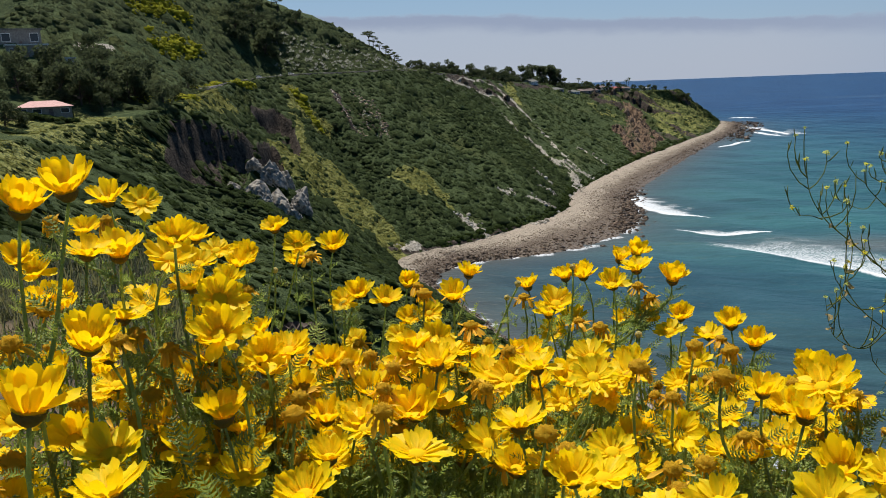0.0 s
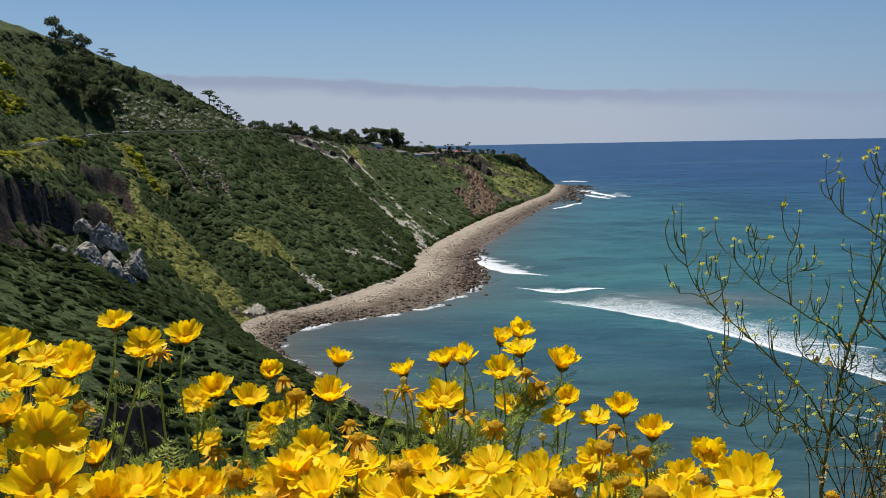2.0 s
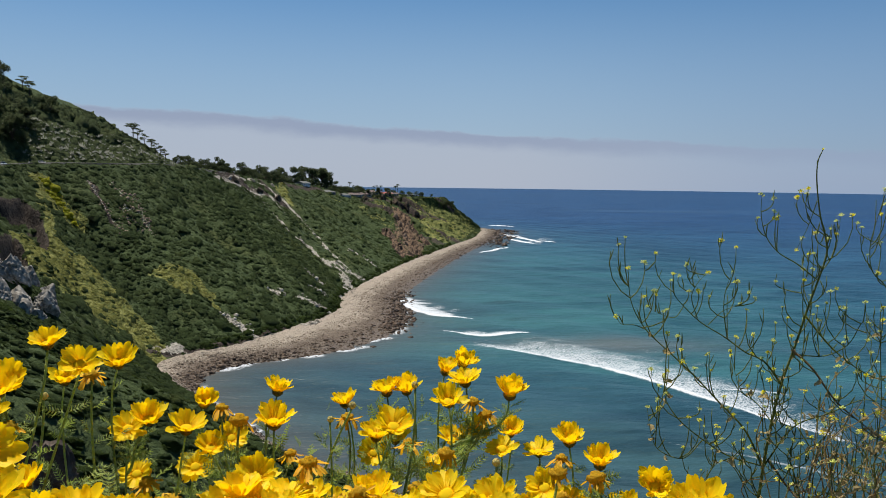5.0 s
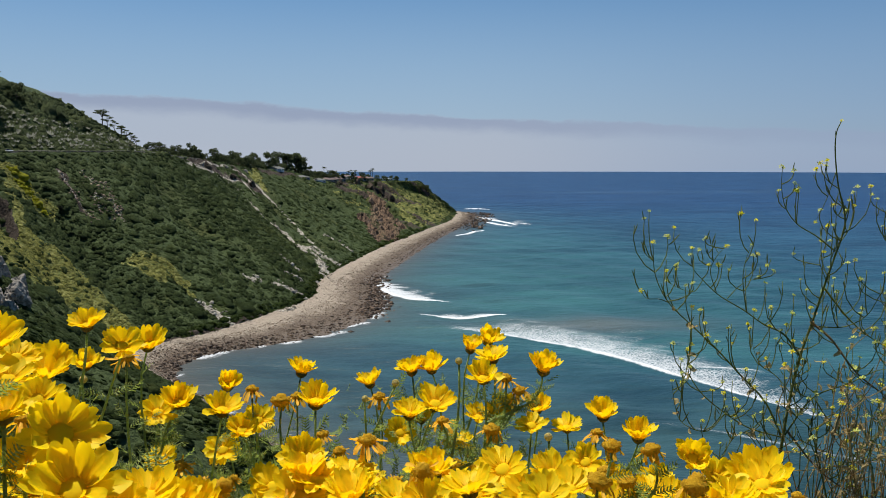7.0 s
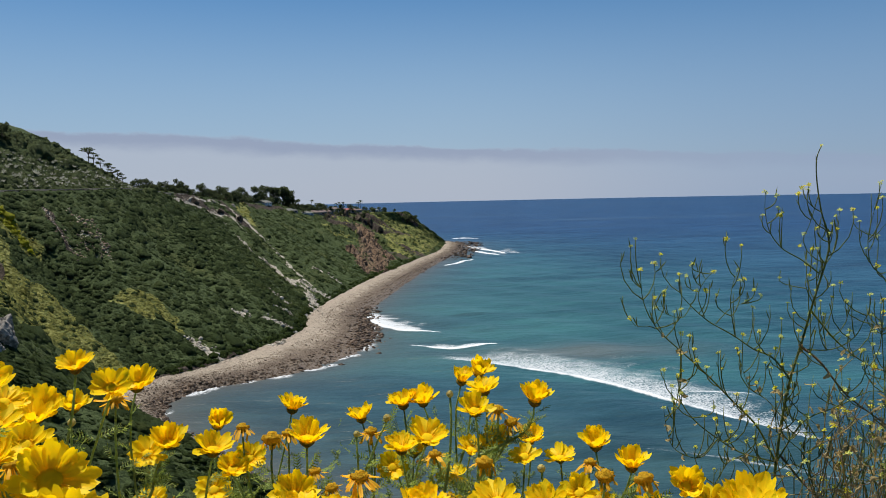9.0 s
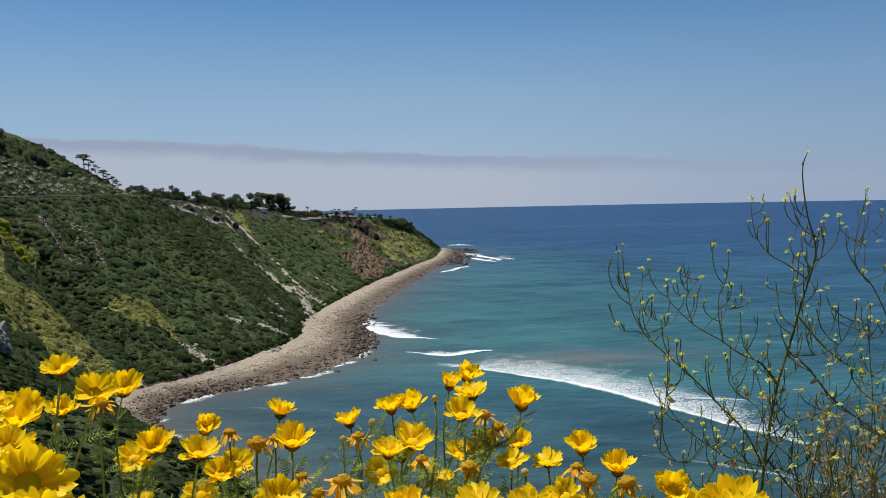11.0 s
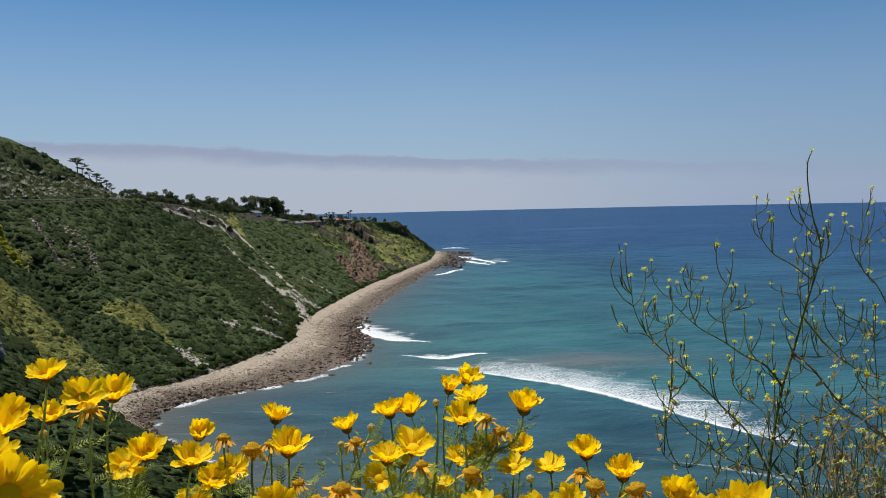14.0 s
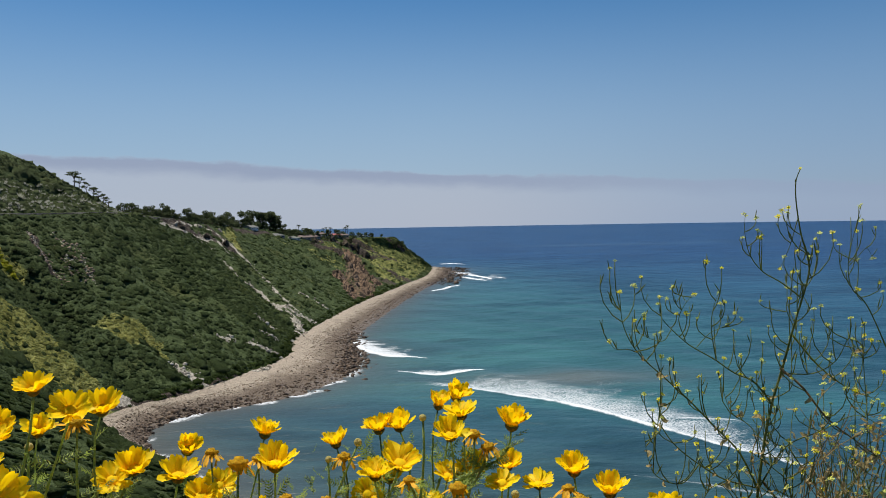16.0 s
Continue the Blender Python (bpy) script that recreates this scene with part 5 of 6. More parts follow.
def petal_mesh(name, width, curl, seed, mat, n_len=7, n_wid=7):
    """One ray floret along x, unit length, with lengthwise folds and a toothed tip."""
    r = random.Random(seed)
    bm = bmesh.new()
    grid = []
    teeth = [r.choice((-0.11, -0.05, 0.02, 0.06)) for _ in range(n_wid)]
    for i in range(n_len):
        t = i / (n_len - 1)
        row = []
        for j in range(n_wid):
            s = j / (n_wid - 1) * 2 - 1
            w = width * (0.34 + 0.66 * math.sin(min(t * 1.18, 1.0) * 1.5708)) * (1 - 0.16 * max(0, t - 0.85) / 0.15)
            x = t * (1 - 0.10 * s ** 4 * t) + (teeth[j] if i == n_len - 1 else teeth[j] * 0.25 * (t > 0.8))
            z = curl * t * t * 0.35 + 0.16 * s * s * width - 0.045 * math.cos(s * 7.5) * math.sin(t * 3.1) + (r.uniform(-0.03, 0.03) * t * t)
            row.append(bm.verts.new((x, s * w * 0.5, z)))
        grid.append(row)
    for i in range(n_len - 1):
        for j in range(n_wid - 1):
            bm.faces.new((grid[i][j], grid[i + 1][j], grid[i + 1][j + 1], grid[i][j + 1]))
    me = bpy.data.meshes.new(name)
    bm.to_mesh(me)
    bm.free()
    me.polygons.foreach_set("use_smooth", np.ones(len(me.polygons), dtype=bool))
    me.materials.append(mat)
    return me


PETALS = [petal_mesh("petal", w, c, i, mat_petal) for i, (w, c) in enumerate(((0.58, 0.35), (0.66, 0.1), (0.52, 0.6), (0.62, -0.5)))]
OLD_PETALS = [petal_mesh("petal", w, c, i + 9, mat_old_petal) for i, (w, c) in enumerate(((0.30, -0.9), (0.38, -0.4), (0.24, 0.7)))]


COARSE = [petal_mesh("petal", w, c, i, mat_petal, 5, 7) for i, (w, c) in enumerate(((0.58, 0.35), (0.66, 0.1), (0.52, 0.6), (0.62, -0.5)))]
COARSE_OLD = [petal_mesh("petal", w, c, i + 9, mat_old_petal, 5, 3) for i, (w, c) in enumerate(((0.30, -0.9), (0.38, -0.4), (0.24, 0.7)))]


def knob_mesh(name, mat, flat, spikes, level=3, z=0.0):
    bm = bmesh.new()
    bmesh.ops.create_icosphere(bm, subdivisions=level, radius=1.0)
    for i, v in enumerate(bm.verts):
        c = v.co.copy()
        k_ = 1 + spikes * (1 if i % 3 == 0 else -0.4) * (1 if c.z > -0.2 else 0)
        v.co = Vector((c.x * k_, c.y * k_, c.z * flat * k_ + z))
    me = bpy.data.meshes.new(name)
    bm.to_mesh(me)
    bm.free()
    me.polygons.foreach_set("use_smooth", np.ones(len(me.polygons), dtype=bool))
    me.materials.append(mat)
    return me


def calyx_mesh():
    bm = bmesh.new()
    rings = []
    for rad_, z in ((0.05, -0.30), (0.14, -0.27), (0.26, -0.14), (0.30, 0.0), (0.26, 0.03)):
        rings.append([bm.verts.new((rad_ * math.cos(a) * (1 + 0.08 * (i % 2)), rad_ * math.sin(a) * (1 + 0.08 * (i % 2)), z)) for i, a in enumerate(6.28319 * q / 14 for q in range(14))])
    for a, b in zip(rings, rings[1:]):
        for q in range(14):
            bm.faces.new((a[q], a[(q + 1) % 14], b[(q + 1) % 14], b[q]))
    bm.faces.new(rings[-1])
    me = bpy.data.meshes.new("flower")
    bm.to_mesh(me)
    bm.free()
    me.polygons.foreach_set("use_smooth", np.ones(len(me.polygons), dtype=bool))
    me.materials.append(mat_calyx)
    return me


CALYX = calyx_mesh()
DISC, OLD_DISC = knob_mesh("disc", mat_disc, 0.36, 0.07, 2), knob_mesh("disc", mat_spent, 0.72, 0.24, 3)
BUD = knob_mesh("bud", mat_bud, 0.95, 0.0, 2)


def pinnate(seed):
    """A feathery leaf along x, unit length: rib and lobes as triangles."""
    r = np.random.default_rng(seed)
    v = []
    for i in range(7):
        t = 0.15 + i * 0.125
        l = 0.30 * math.sin(0.5 + t * 2.3) * r.uniform(0.8, 1.2)
        for sgn in (-1, 1):
            tip = np.array([t + 0.16, sgn * l, 0.10 * r.normal() + 0.06])
            v += [(t - 0.035, 0, 0), (t + 0.055, 0, 0), tip]
            mid = (np.array([t, 0, 0]) + tip) / 2
            v += [mid - [0.05, 0, 0], mid + [0.05, 0, 0], mid + [0.13, sgn * 0.05, 0.03]]
    for i in range(4):
        a, b = i * 0.25, i * 0.25 + 0.27
        v += [(a, -0.018, 0), (a, 0.018, 0), (b, 0, 0.0)]
    v += [(0.9, -0.03, 0), (0.9, 0.03, 0), (1.06, 0, 0.02)]
    v = np.array(v)
    v[:, 2] -= 0.18 * v[:, 0] ** 2
    return v


PINNATE = [pinnate(s) for s in range(4)]


def foliage_mesh(places, ways, sizes, seed):
    r = np.random.default_rng(seed)
    out = []
    for p_, w, s in zip(places, ways, sizes):
        w = np.array(w) / (np.linalg.norm(w) + 1e-9)
        side = np.cross(w, r.normal(size=3))
        side /= np.linalg.norm(side) + 1e-9
        up = np.cross(w, side)
        v = PINNATE[r.integers(0, 4)]
        out.append(np.array(p_) + s * (v[:, :1] * w + v[:, 1:2] * side + v[:, 2:] * up))
    v = np.vstack(out)
    return mesh_from("foliage", v, np.arange(len(v)).reshape(-1, 3), [mat_leaf])


def ring_mesh(form, seed):
    """All petals of one head joined, for heads deep in the clump."""
    r = random.Random(seed)
    vs, fs, base = [], [], 0
    source = COARSE if form in "of" else COARSE_OLD
    count = {"o": 14, "f": 15, "d": 14, "s": 11}[form]
    cup = {"o": 46, "f": 22, "d": -50, "s": -66}[form]
    for i in range(count):
        me = source[r.randint(0, len(source) - 1)]
        sc = r.uniform(0.70, 0.90) if form in "of" else r.uniform(0.35, 0.8) * (0.65 if form == "s" else 1)
        m = (pose(0, 0, 0, 0, 0, 360 * i / count + r.uniform(-6, 6)) @ Matrix.Translation((0.20 if form in "of" else 0.32, 0, 0))
             @ pose(0, 0, 0, r.uniform(-14, 14), -(cup + (r.uniform(-12, 12) if form in "of" else r.uniform(-25, 38))), 0) @ Matrix.Diagonal((sc, sc, sc, 1)))
        vs += [tuple(m @ v.co) for v in me.vertices]
        fs += [[base + q for q in p_.vertices] for p_ in me.polygons]
        base += len(me.vertices)
    return mesh_from("petals", vs, fs, [mat_petal if form in "of" else mat_old_petal], True)


RINGS = {form: [ring_mesh(form, s + 60) for s in range(5)] for form in "ofds"}
daisies = [0]
FORM_LABEL = {"d": "drooping withered flower", "s": "spent brown seed head", "b": "closed bud"}


def daisy(heads, inner=False):
    """A crown daisy plant: a stem to each head, feathery foliage, and heads of disc, calyx and petals."""
    seed = daisies[0]
    daisies[0] += 1
    r, rn = random.Random(seed), np.random.default_rng(seed + 500)
    cx, cy = sum(q[0] for q in heads) / len(heads), sum(q[1] for q in heads) / len(heads)
    cy = min(cy, 1.25)
    root = Vector((cx, cy, EYE + bank_z(cx, cy)))
    open_count = sum(q[3] in "of" for q in heads)
    ob = empty("crown_daisy", Matrix.Translation(root), "crown daisy plant with bright yellow flowers and feathery leaves" if open_count > len(heads) / 2 else
               "crown daisy plant with yellow flowers and many spent brown heads", "wildflower", "crown daisies on the bank")
    leaf_at, leaf_way, leaf_size, grown = [], [], [], []
    for x, y, z, form, tilt, size in heads:
        at = Vector((x, y, EYE + z - (0.009 if form in "of" else 0.0))) - root
        to_eye = Vector((-x + 0.05, -y, 0)).normalized()
        tl = radians(tilt + r.uniform(-9, 9))
        axis = (Vector((0, 0, 1)) * math.cos(tl) + to_eye * math.sin(tl) + Vector((r.uniform(-0.2, 0.2), r.uniform(-0.2, 0.2), 0))).normalized()
        turn_ = Vector((0, 0, 1)).rotation_difference(axis).to_matrix().to_4x4() @ Matrix.Rotation(r.uniform(0, 6.28), 4, "Z")
        unit = {"o": 0.0295, "f": 0.0272, "d": 0.022, "s": 0.022, "b": 0.015}[form] * size * r.uniform(0.94, 1.06)
        # stem
        foot = Vector((r.uniform(-0.03, 0.03), r.uniform(-0.03, 0.03), 0))
        neck = at - axis * unit * 0.28
        rise_ = Vector((0, 0, at.z * 0.45))
        for old in grown:
            knot = old[r.randint(5, 8)]
            side_ = (knot - at).to_2d().length
            if side_ < 0.09 and at.z - knot.z > 0.6 * side_ + 0.02:
                foot, rise_ = knot, Vector(((at.x - knot.x) * 0.55, (at.y - knot.y) * 0.55, (at.z - knot.z) * 0.25))
                break
        a1, a2 = foot + rise_, neck - axis * min(0.10, 0.45 * (at - foot).length) + Vector((r.uniform(-0.03, 0.03), r.uniform(-0.03, 0.03), 0))
        pts = []
        for i in range(11):
            t = i / 10
            pts.append(foot * (1 - t) ** 3 + a1 * 3 * t * (1 - t) ** 2 + a2 * 3 * t * t * (1 - t) + neck * t ** 3)
        grown.append(pts)
        bm = bmesh.new()
        tube(bm, pts, [0.0023 - 0.0010 * i / 10 for i in range(11)], 6)
        part("stem", bm, mat_stem, ob)
        for i in range(4 if form == "b" else 8 if inner else 17):
            t = r.uniform(0.25, 0.92)
            q = pts[min(9, int(t * 10))].lerp(pts[min(10, int(t * 10) + 1)], t * 10 % 1)
            a = r.uniform(0, 6.28)
            leaf_at.append(q), leaf_way.append((math.cos(a), math.sin(a), r.uniform(0.2, 0.9))), leaf_size.append(r.uniform(0.016, 0.036) * (1.25 - t * 0.5))
        m = Matrix.Translation(at) @ turn_ @ Matrix.Diagonal((unit, unit, unit, 1))
        if form == "b":
            part("bud", BUD, None, ob, FORM_LABEL["b"]).matrix_basis = m @ Matrix.Diagonal((0.29, 0.29, 0.31, 1))
            continue
        flower = part("flower", CALYX, None, ob, FORM_LABEL.get(form, ""))
        flower.matrix_basis = m
        disc_size = {"o": 0.30, "f": 0.31, "d": 0.36, "s": 0.43}[form]
        part("disc", DISC if form in "of" else OLD_DISC, None, flower).matrix_basis = Matrix.Translation((0, 0, 0.03)) @ Matrix.Diagonal((disc_size, disc_size, disc_size, 1))
        if inner:
            part("petals", RINGS[form][r.randint(0, 4)], None, flower).matrix_basis = pose(0, 0, 0, 0, 0, r.uniform(0, 360))
            continue
        count = {"o": r.randint(13, 15), "f": r.randint(13, 16), "d": r.randint(12, 16), "s": r.randint(9, 13)}[form]
        cup = {"o": 44, "f": 24, "d": -52, "s": -66}[form] + r.uniform(-14, 10)
        for i in range(count):
            a = 360 * i / count + r.uniform(-6, 6)
            lift_ = cup + r.uniform(-13, 13) + (8 if i % 2 else 0)
            if form in "of":
                mesh_, sc = PETALS[r.randint(0, 3)], r.uniform(0.70, 0.90)
            else:
                mesh_, sc = OLD_PETALS[r.randint(0, 2)], r.uniform(0.4, 0.9) * (0.8 if form == "s" else 1)
                lift_ += r.uniform(-25, 38)
            petal = part("petal", mesh_, None, flower)
            petal.matrix_basis = pose(0, 0, 0, 0, 0, a) @ Matrix.Translation((0.20 if form in "of" else disc_size * 0.8, 0, 0.0)) @ pose(0, 0, 0, r.uniform(-14, 14), -lift_, r.uniform(-4, 4)) @ Matrix.Diagonal((sc, sc, sc, 1))
    top = min(q[2] for q in heads) + EYE - root.z
    for i in range(84 if inner else 130):
        p_ = Vector((r.gauss(0, 0.085), r.gauss(0, 0.075), max(0.2, top - (0.015 if inner else 0.05)) * (1 - 0.75 * r.random() ** 1.6)))
        leaf_at.append(p_), leaf_way.append((p_.x * 4 + r.gauss(0, 0.5), p_.y * 4 + r.gauss(0, 0.5), r.uniform(0.2, 1.2))), leaf_size.append(r.uniform(0.018, 0.038))
    part("foliage", foliage_mesh(leaf_at, leaf_way, leaf_size, seed), None, ob)


# heads of each plant: place from the eye's middle stand, form (o cup, f flat, d drooping, s spent, b bud), lean to the path, size
daisy([(-0.230, 0.303, -0.140, "o", 15, 1), (-0.177, 0.190, -0.138, "o", 15, 1), (-0.203, 0.279, -0.212, "f", 15, 1), (-0.158, 0.221, -0.206, "o", -20, 1)])
daisy([(-0.328, 0.359, -0.051, "o", 20, 1), (-0.288, 0.367, -0.037, "o", 5, 1), (-0.362, 0.403, -0.215, "o", 5, 1), (-0.347, 0.412, -0.247, "s", 0, 1), (-0.317, 0.318, -0.159, "d", 0, 1)])
daisy([(-0.299, 1.200, -0.332, "o", 20, 1), (-0.290, 1.122, -0.407, "f", 40, 1), (-0.188, 1.226, -0.318, "o", 5, 1), (-0.242, 1.146, -0.370, "f", 30, 1)])
daisy([(0.258, 1.066, -0.342, "o", 15, 1), (0.242, 1.031, -0.364, "d", 0, 1), (0.206, 0.936, -0.359, "f", 35, 1), (0.251, 1.076, -0.440, "o", 20, 1), (0.284, 0.978, -0.342, "o", 10, 1), (0.357, 0.982, -0.374, "o", 50, 1), (0.383, 0.965, -0.393, "o", 30, 1), (0.357, 1.136, -0.469, "o", 20, 1)])
daisy([(-0.080, 1.232, -0.339, "o", 0, 1)])
daisy([(-0.089, 0.735, -0.306, "f", 20, 1), (-0.049, 0.700, -0.252, "d", 0, 1), (0.010, 0.746, -0.292, "f", 15, 1), (0.082, 0.742, -0.290, "f", 20, 1), (0.001, 0.783, -0.331, "s", 0, 1), (0.056, 0.752, -0.319, "f", 15, 1), (0.066, 0.661, -0.394, "o", 10, 1), (0.041, 0.620, -0.258, "f", 20, 1), (-0.040, 0.699, -0.315, "d", 0, 1)])
daisy([(-0.160, 0.542, -0.332, "o", 10, 1), (-0.117, 0.511, -0.286, "o", 10, 1), (-0.064, 0.535, -0.281, "o", 10, 1), (-0.092, 0.526, -0.263, "d", 0, 1), (0.044, 0.506, -0.270, "f", 5, 1), (-0.102, 0.624, -0.264, "f", 15, 1), (0.016, 0.556, -0.345, "s", 0, 1)])
daisy([(-0.013, 1.239, -0.321, "o", 10, 1), (0.019, 1.240, -0.318, "o", 5, 1), (-0.031, 1.211, -0.414, "f", 40, 1), (0.002, 1.218, -0.393, "o", 10, 1)])
daisy([(0.082, 1.245, -0.287, "o", 0, 1), (0.110, 1.245, -0.274, "o", 15, 1), (0.113, 1.193, -0.291, "o", 10, 1), (0.133, 1.215, -0.380, "o", 30, 1), (0.186, 1.209, -0.377, "o", 20, 1), (0.093, 1.215, -0.392, "f", 15, 1), (0.169, 1.154, -0.386, "f", 25, 1), (0.231, 1.193, -0.403, "f", 10, 1), (0.061, 1.204, -0.430, "f", 20, 1)])
daisy([(0.199, 0.774, -0.288, "s", 0, 1), (0.130, 0.735, -0.292, "f", 15, 1), (0.237, 0.764, -0.289, "s", 0, 1), (0.334, 0.732, -0.304, "o", 10, 1.3), (0.111, 0.774, -0.334, "s", 0, 1), (0.218, 0.783, -0.331, "s", 0, 1), (0.135, 0.790, -0.282, "b", 0, 1), (0.174, 0.686, -0.347, "f", 10, 1), (0.233, 0.692, -0.329, "f", 10, 1), (0.288, 0.679, -0.347, "f", 15, 1), (0.216, 0.796, -0.422, "f", 20, 1)])
daisy([(-0.340, 0.483, -0.116, "o", 15, 1), (-0.517, 0.562, -0.204, "f", 15, 1), (-0.282, 0.550, -0.224, "f", 35, 1), (-0.261, 0.579, -0.327, "o", -30, 1)])
daisy([(-0.230, 1.053, -0.305, "d", 0, 1), (-0.241, 1.034, -0.347, "f", 35, 1), (-0.170, 1.060, -0.317, "d", 0, 1), (-0.208, 1.016, -0.413, "f", 40, 1), (-0.057, 1.071, -0.322, "d", 0, 1), (-0.134, 1.049, -0.368, "d", 0, 1), (-0.072, 1.031, -0.423, "f", 10, 1), (-0.073, 1.015, -0.307, "b", 0, 1), (-0.111, 1.044, -0.390, "d", 0, 1), (-0.137, 0.967, -0.502, "o", 10, 1)])
daisy([(-0.015, 1.058, -0.335, "o", 15, 1), (0.086, 1.034, -0.278, "o", 15, 1), (0.121, 1.073, -0.298, "d", -10, 1), (0.172, 1.062, -0.274, "o", 5, 1), (0.031, 1.062, -0.355, "d", 0, 1), (0.139, 1.066, -0.314, "d", 0, 1), (0.154, 0.941, -0.525, "f", 30, 1), (0.087, 0.970, -0.456, "f", 20, 1)])
daisy([(-0.493, 1.147, -0.284, "o", 30, 1), (-0.386, 1.143, -0.427, "f", 30, 1)])
daisy([(-0.222, 0.462, -0.151, "f", 55, 1), (-0.197, 0.536, -0.225, "f", 25, 1), (-0.267, 0.470, -0.098, "o", 20, 0.85), (-0.295, 0.498, -0.122, "f", 20, 1), (-0.304, 0.446, -0.194, "s", 0, 1), (-0.237, 0.564, -0.259, "f", 20, 1), (-0.261, 0.436, -0.289, "f", 20, 1), (-0.284, 0.466, -0.213, "d", 0, 1), (-0.297, 0.451, -0.254, "s", 0, 1)])
daisy([(-0.196, 0.418, -0.169, "f", 35, 1), (-0.194, 0.407, -0.239, "o", 5, 1), (-0.146, 0.443, -0.258, "s", 0, 1), (-0.187, 0.417, -0.298, "f", 20, 1), (-0.101, 0.366, -0.280, "o", 10, 1)])
daisy([(-0.340, 0.793, -0.151, "o", 15, 0.76), (-0.302, 0.784, -0.171, "f", 45, 0.85), (-0.340, 0.710, -0.172, "o", 30, 0.8), (-0.420, 0.830, -0.199, "o", 20, 0.85), (-0.354, 0.810, -0.221, "b", 0, 1), (-0.459, 0.622, -0.085, "o", 20, 1), (-0.515, 0.756, -0.111, "f", 35, 1), (-0.529, 0.701, -0.133, "d", 10, 1), (-0.654, 0.802, -0.159, "f", 20, 1), (-0.578, 0.659, -0.127, "d", 0, 1), (-0.327, 0.772, -0.351, "d", 0, 1), (-0.585, 0.628, -0.177, "o", 20, 1)])
daisy([(0.300, 0.640, -0.300, "o", 5, 0.9), (0.323, 0.695, -0.289, "f", 15, 1), (0.305, 0.488, -0.277, "o", 5, 1), (0.144, 0.595, -0.251, "s", 0, 1), (0.221, 0.593, -0.256, "s", 0, 1)])
daisy([(-0.120, 0.879, -0.261, "o", 20, 1), (-0.158, 0.868, -0.265, "s", 0, 1), (-0.127, 0.813, -0.303, "f", 30, 1), (0.018, 0.911, -0.275, "o", 25, 1), (-0.071, 0.853, -0.340, "f", 15, 1), (-0.028, 0.877, -0.247, "b", 0, 1), (0.045, 0.882, -0.223, "b", 0, 1), (0.082, 0.867, -0.301, "s", 0, 1)])
daisy([(-0.348, 0.993, -0.219, "o", 25, 1), (-0.338, 0.891, -0.219, "d", 10, 1), (-0.346, 1.014, -0.315, "f", 40, 1), (-0.320, 1.019, -0.303, "o", 25, 1), (-0.242, 0.937, -0.288, "o", 25, 1), (-0.307, 0.974, -0.381, "d", 20, 1), (-0.239, 0.843, -0.353, "d", 0, 1), (-0.326, 0.833, -0.401, "f", 55, 1)])

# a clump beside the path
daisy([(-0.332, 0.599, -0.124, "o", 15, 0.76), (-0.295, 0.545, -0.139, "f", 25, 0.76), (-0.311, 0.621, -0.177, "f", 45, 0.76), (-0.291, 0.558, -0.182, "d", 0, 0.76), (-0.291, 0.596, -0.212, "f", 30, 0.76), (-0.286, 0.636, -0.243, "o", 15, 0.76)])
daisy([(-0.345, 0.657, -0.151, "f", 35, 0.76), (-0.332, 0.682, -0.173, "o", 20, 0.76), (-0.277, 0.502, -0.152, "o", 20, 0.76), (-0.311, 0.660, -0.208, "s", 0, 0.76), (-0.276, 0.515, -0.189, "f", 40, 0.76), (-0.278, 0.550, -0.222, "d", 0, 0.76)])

# lower heads inside the clump
rf = random.Random(77)
fill = []
while len(fill) < 420:
    x, y = rf.uniform(-0.42, 0.72), rf.uniform(0.42, 1.16)
    z = -0.39 * math.hypot(x, y) - rf.uniform(0.0, 0.15)
    if math.hypot(x, y) > 0.60:
        fill.append((x, y, z, rf.choice("fffooodddss"), rf.uniform(0, 32), rf.uniform(0.75, 0.98)))
fill.sort(key=lambda q: (round(q[0] / 0.24), q[1]))
for i in range(0, 420, 6):
    daisy(fill[i:i + 6], True)
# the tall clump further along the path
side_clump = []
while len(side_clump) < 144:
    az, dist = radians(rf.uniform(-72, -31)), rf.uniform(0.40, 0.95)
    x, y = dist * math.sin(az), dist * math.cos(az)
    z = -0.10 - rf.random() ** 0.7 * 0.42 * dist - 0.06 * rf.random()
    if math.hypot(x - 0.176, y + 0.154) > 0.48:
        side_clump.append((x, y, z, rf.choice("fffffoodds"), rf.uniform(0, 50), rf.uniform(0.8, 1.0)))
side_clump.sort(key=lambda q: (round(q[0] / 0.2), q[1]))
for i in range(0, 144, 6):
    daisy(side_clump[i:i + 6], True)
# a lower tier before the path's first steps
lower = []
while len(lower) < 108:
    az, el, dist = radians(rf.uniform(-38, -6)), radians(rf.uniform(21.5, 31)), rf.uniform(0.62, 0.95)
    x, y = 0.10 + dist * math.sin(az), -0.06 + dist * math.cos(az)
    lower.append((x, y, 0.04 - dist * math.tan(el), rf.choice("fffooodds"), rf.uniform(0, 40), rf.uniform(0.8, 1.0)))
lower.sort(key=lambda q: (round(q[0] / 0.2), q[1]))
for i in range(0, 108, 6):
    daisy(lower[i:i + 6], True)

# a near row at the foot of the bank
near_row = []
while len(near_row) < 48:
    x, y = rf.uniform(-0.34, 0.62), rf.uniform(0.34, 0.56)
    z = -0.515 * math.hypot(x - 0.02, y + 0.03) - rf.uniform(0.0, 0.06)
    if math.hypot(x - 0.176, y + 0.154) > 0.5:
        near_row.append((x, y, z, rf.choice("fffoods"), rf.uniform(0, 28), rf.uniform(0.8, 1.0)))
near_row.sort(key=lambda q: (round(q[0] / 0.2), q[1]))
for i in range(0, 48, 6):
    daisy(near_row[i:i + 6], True)

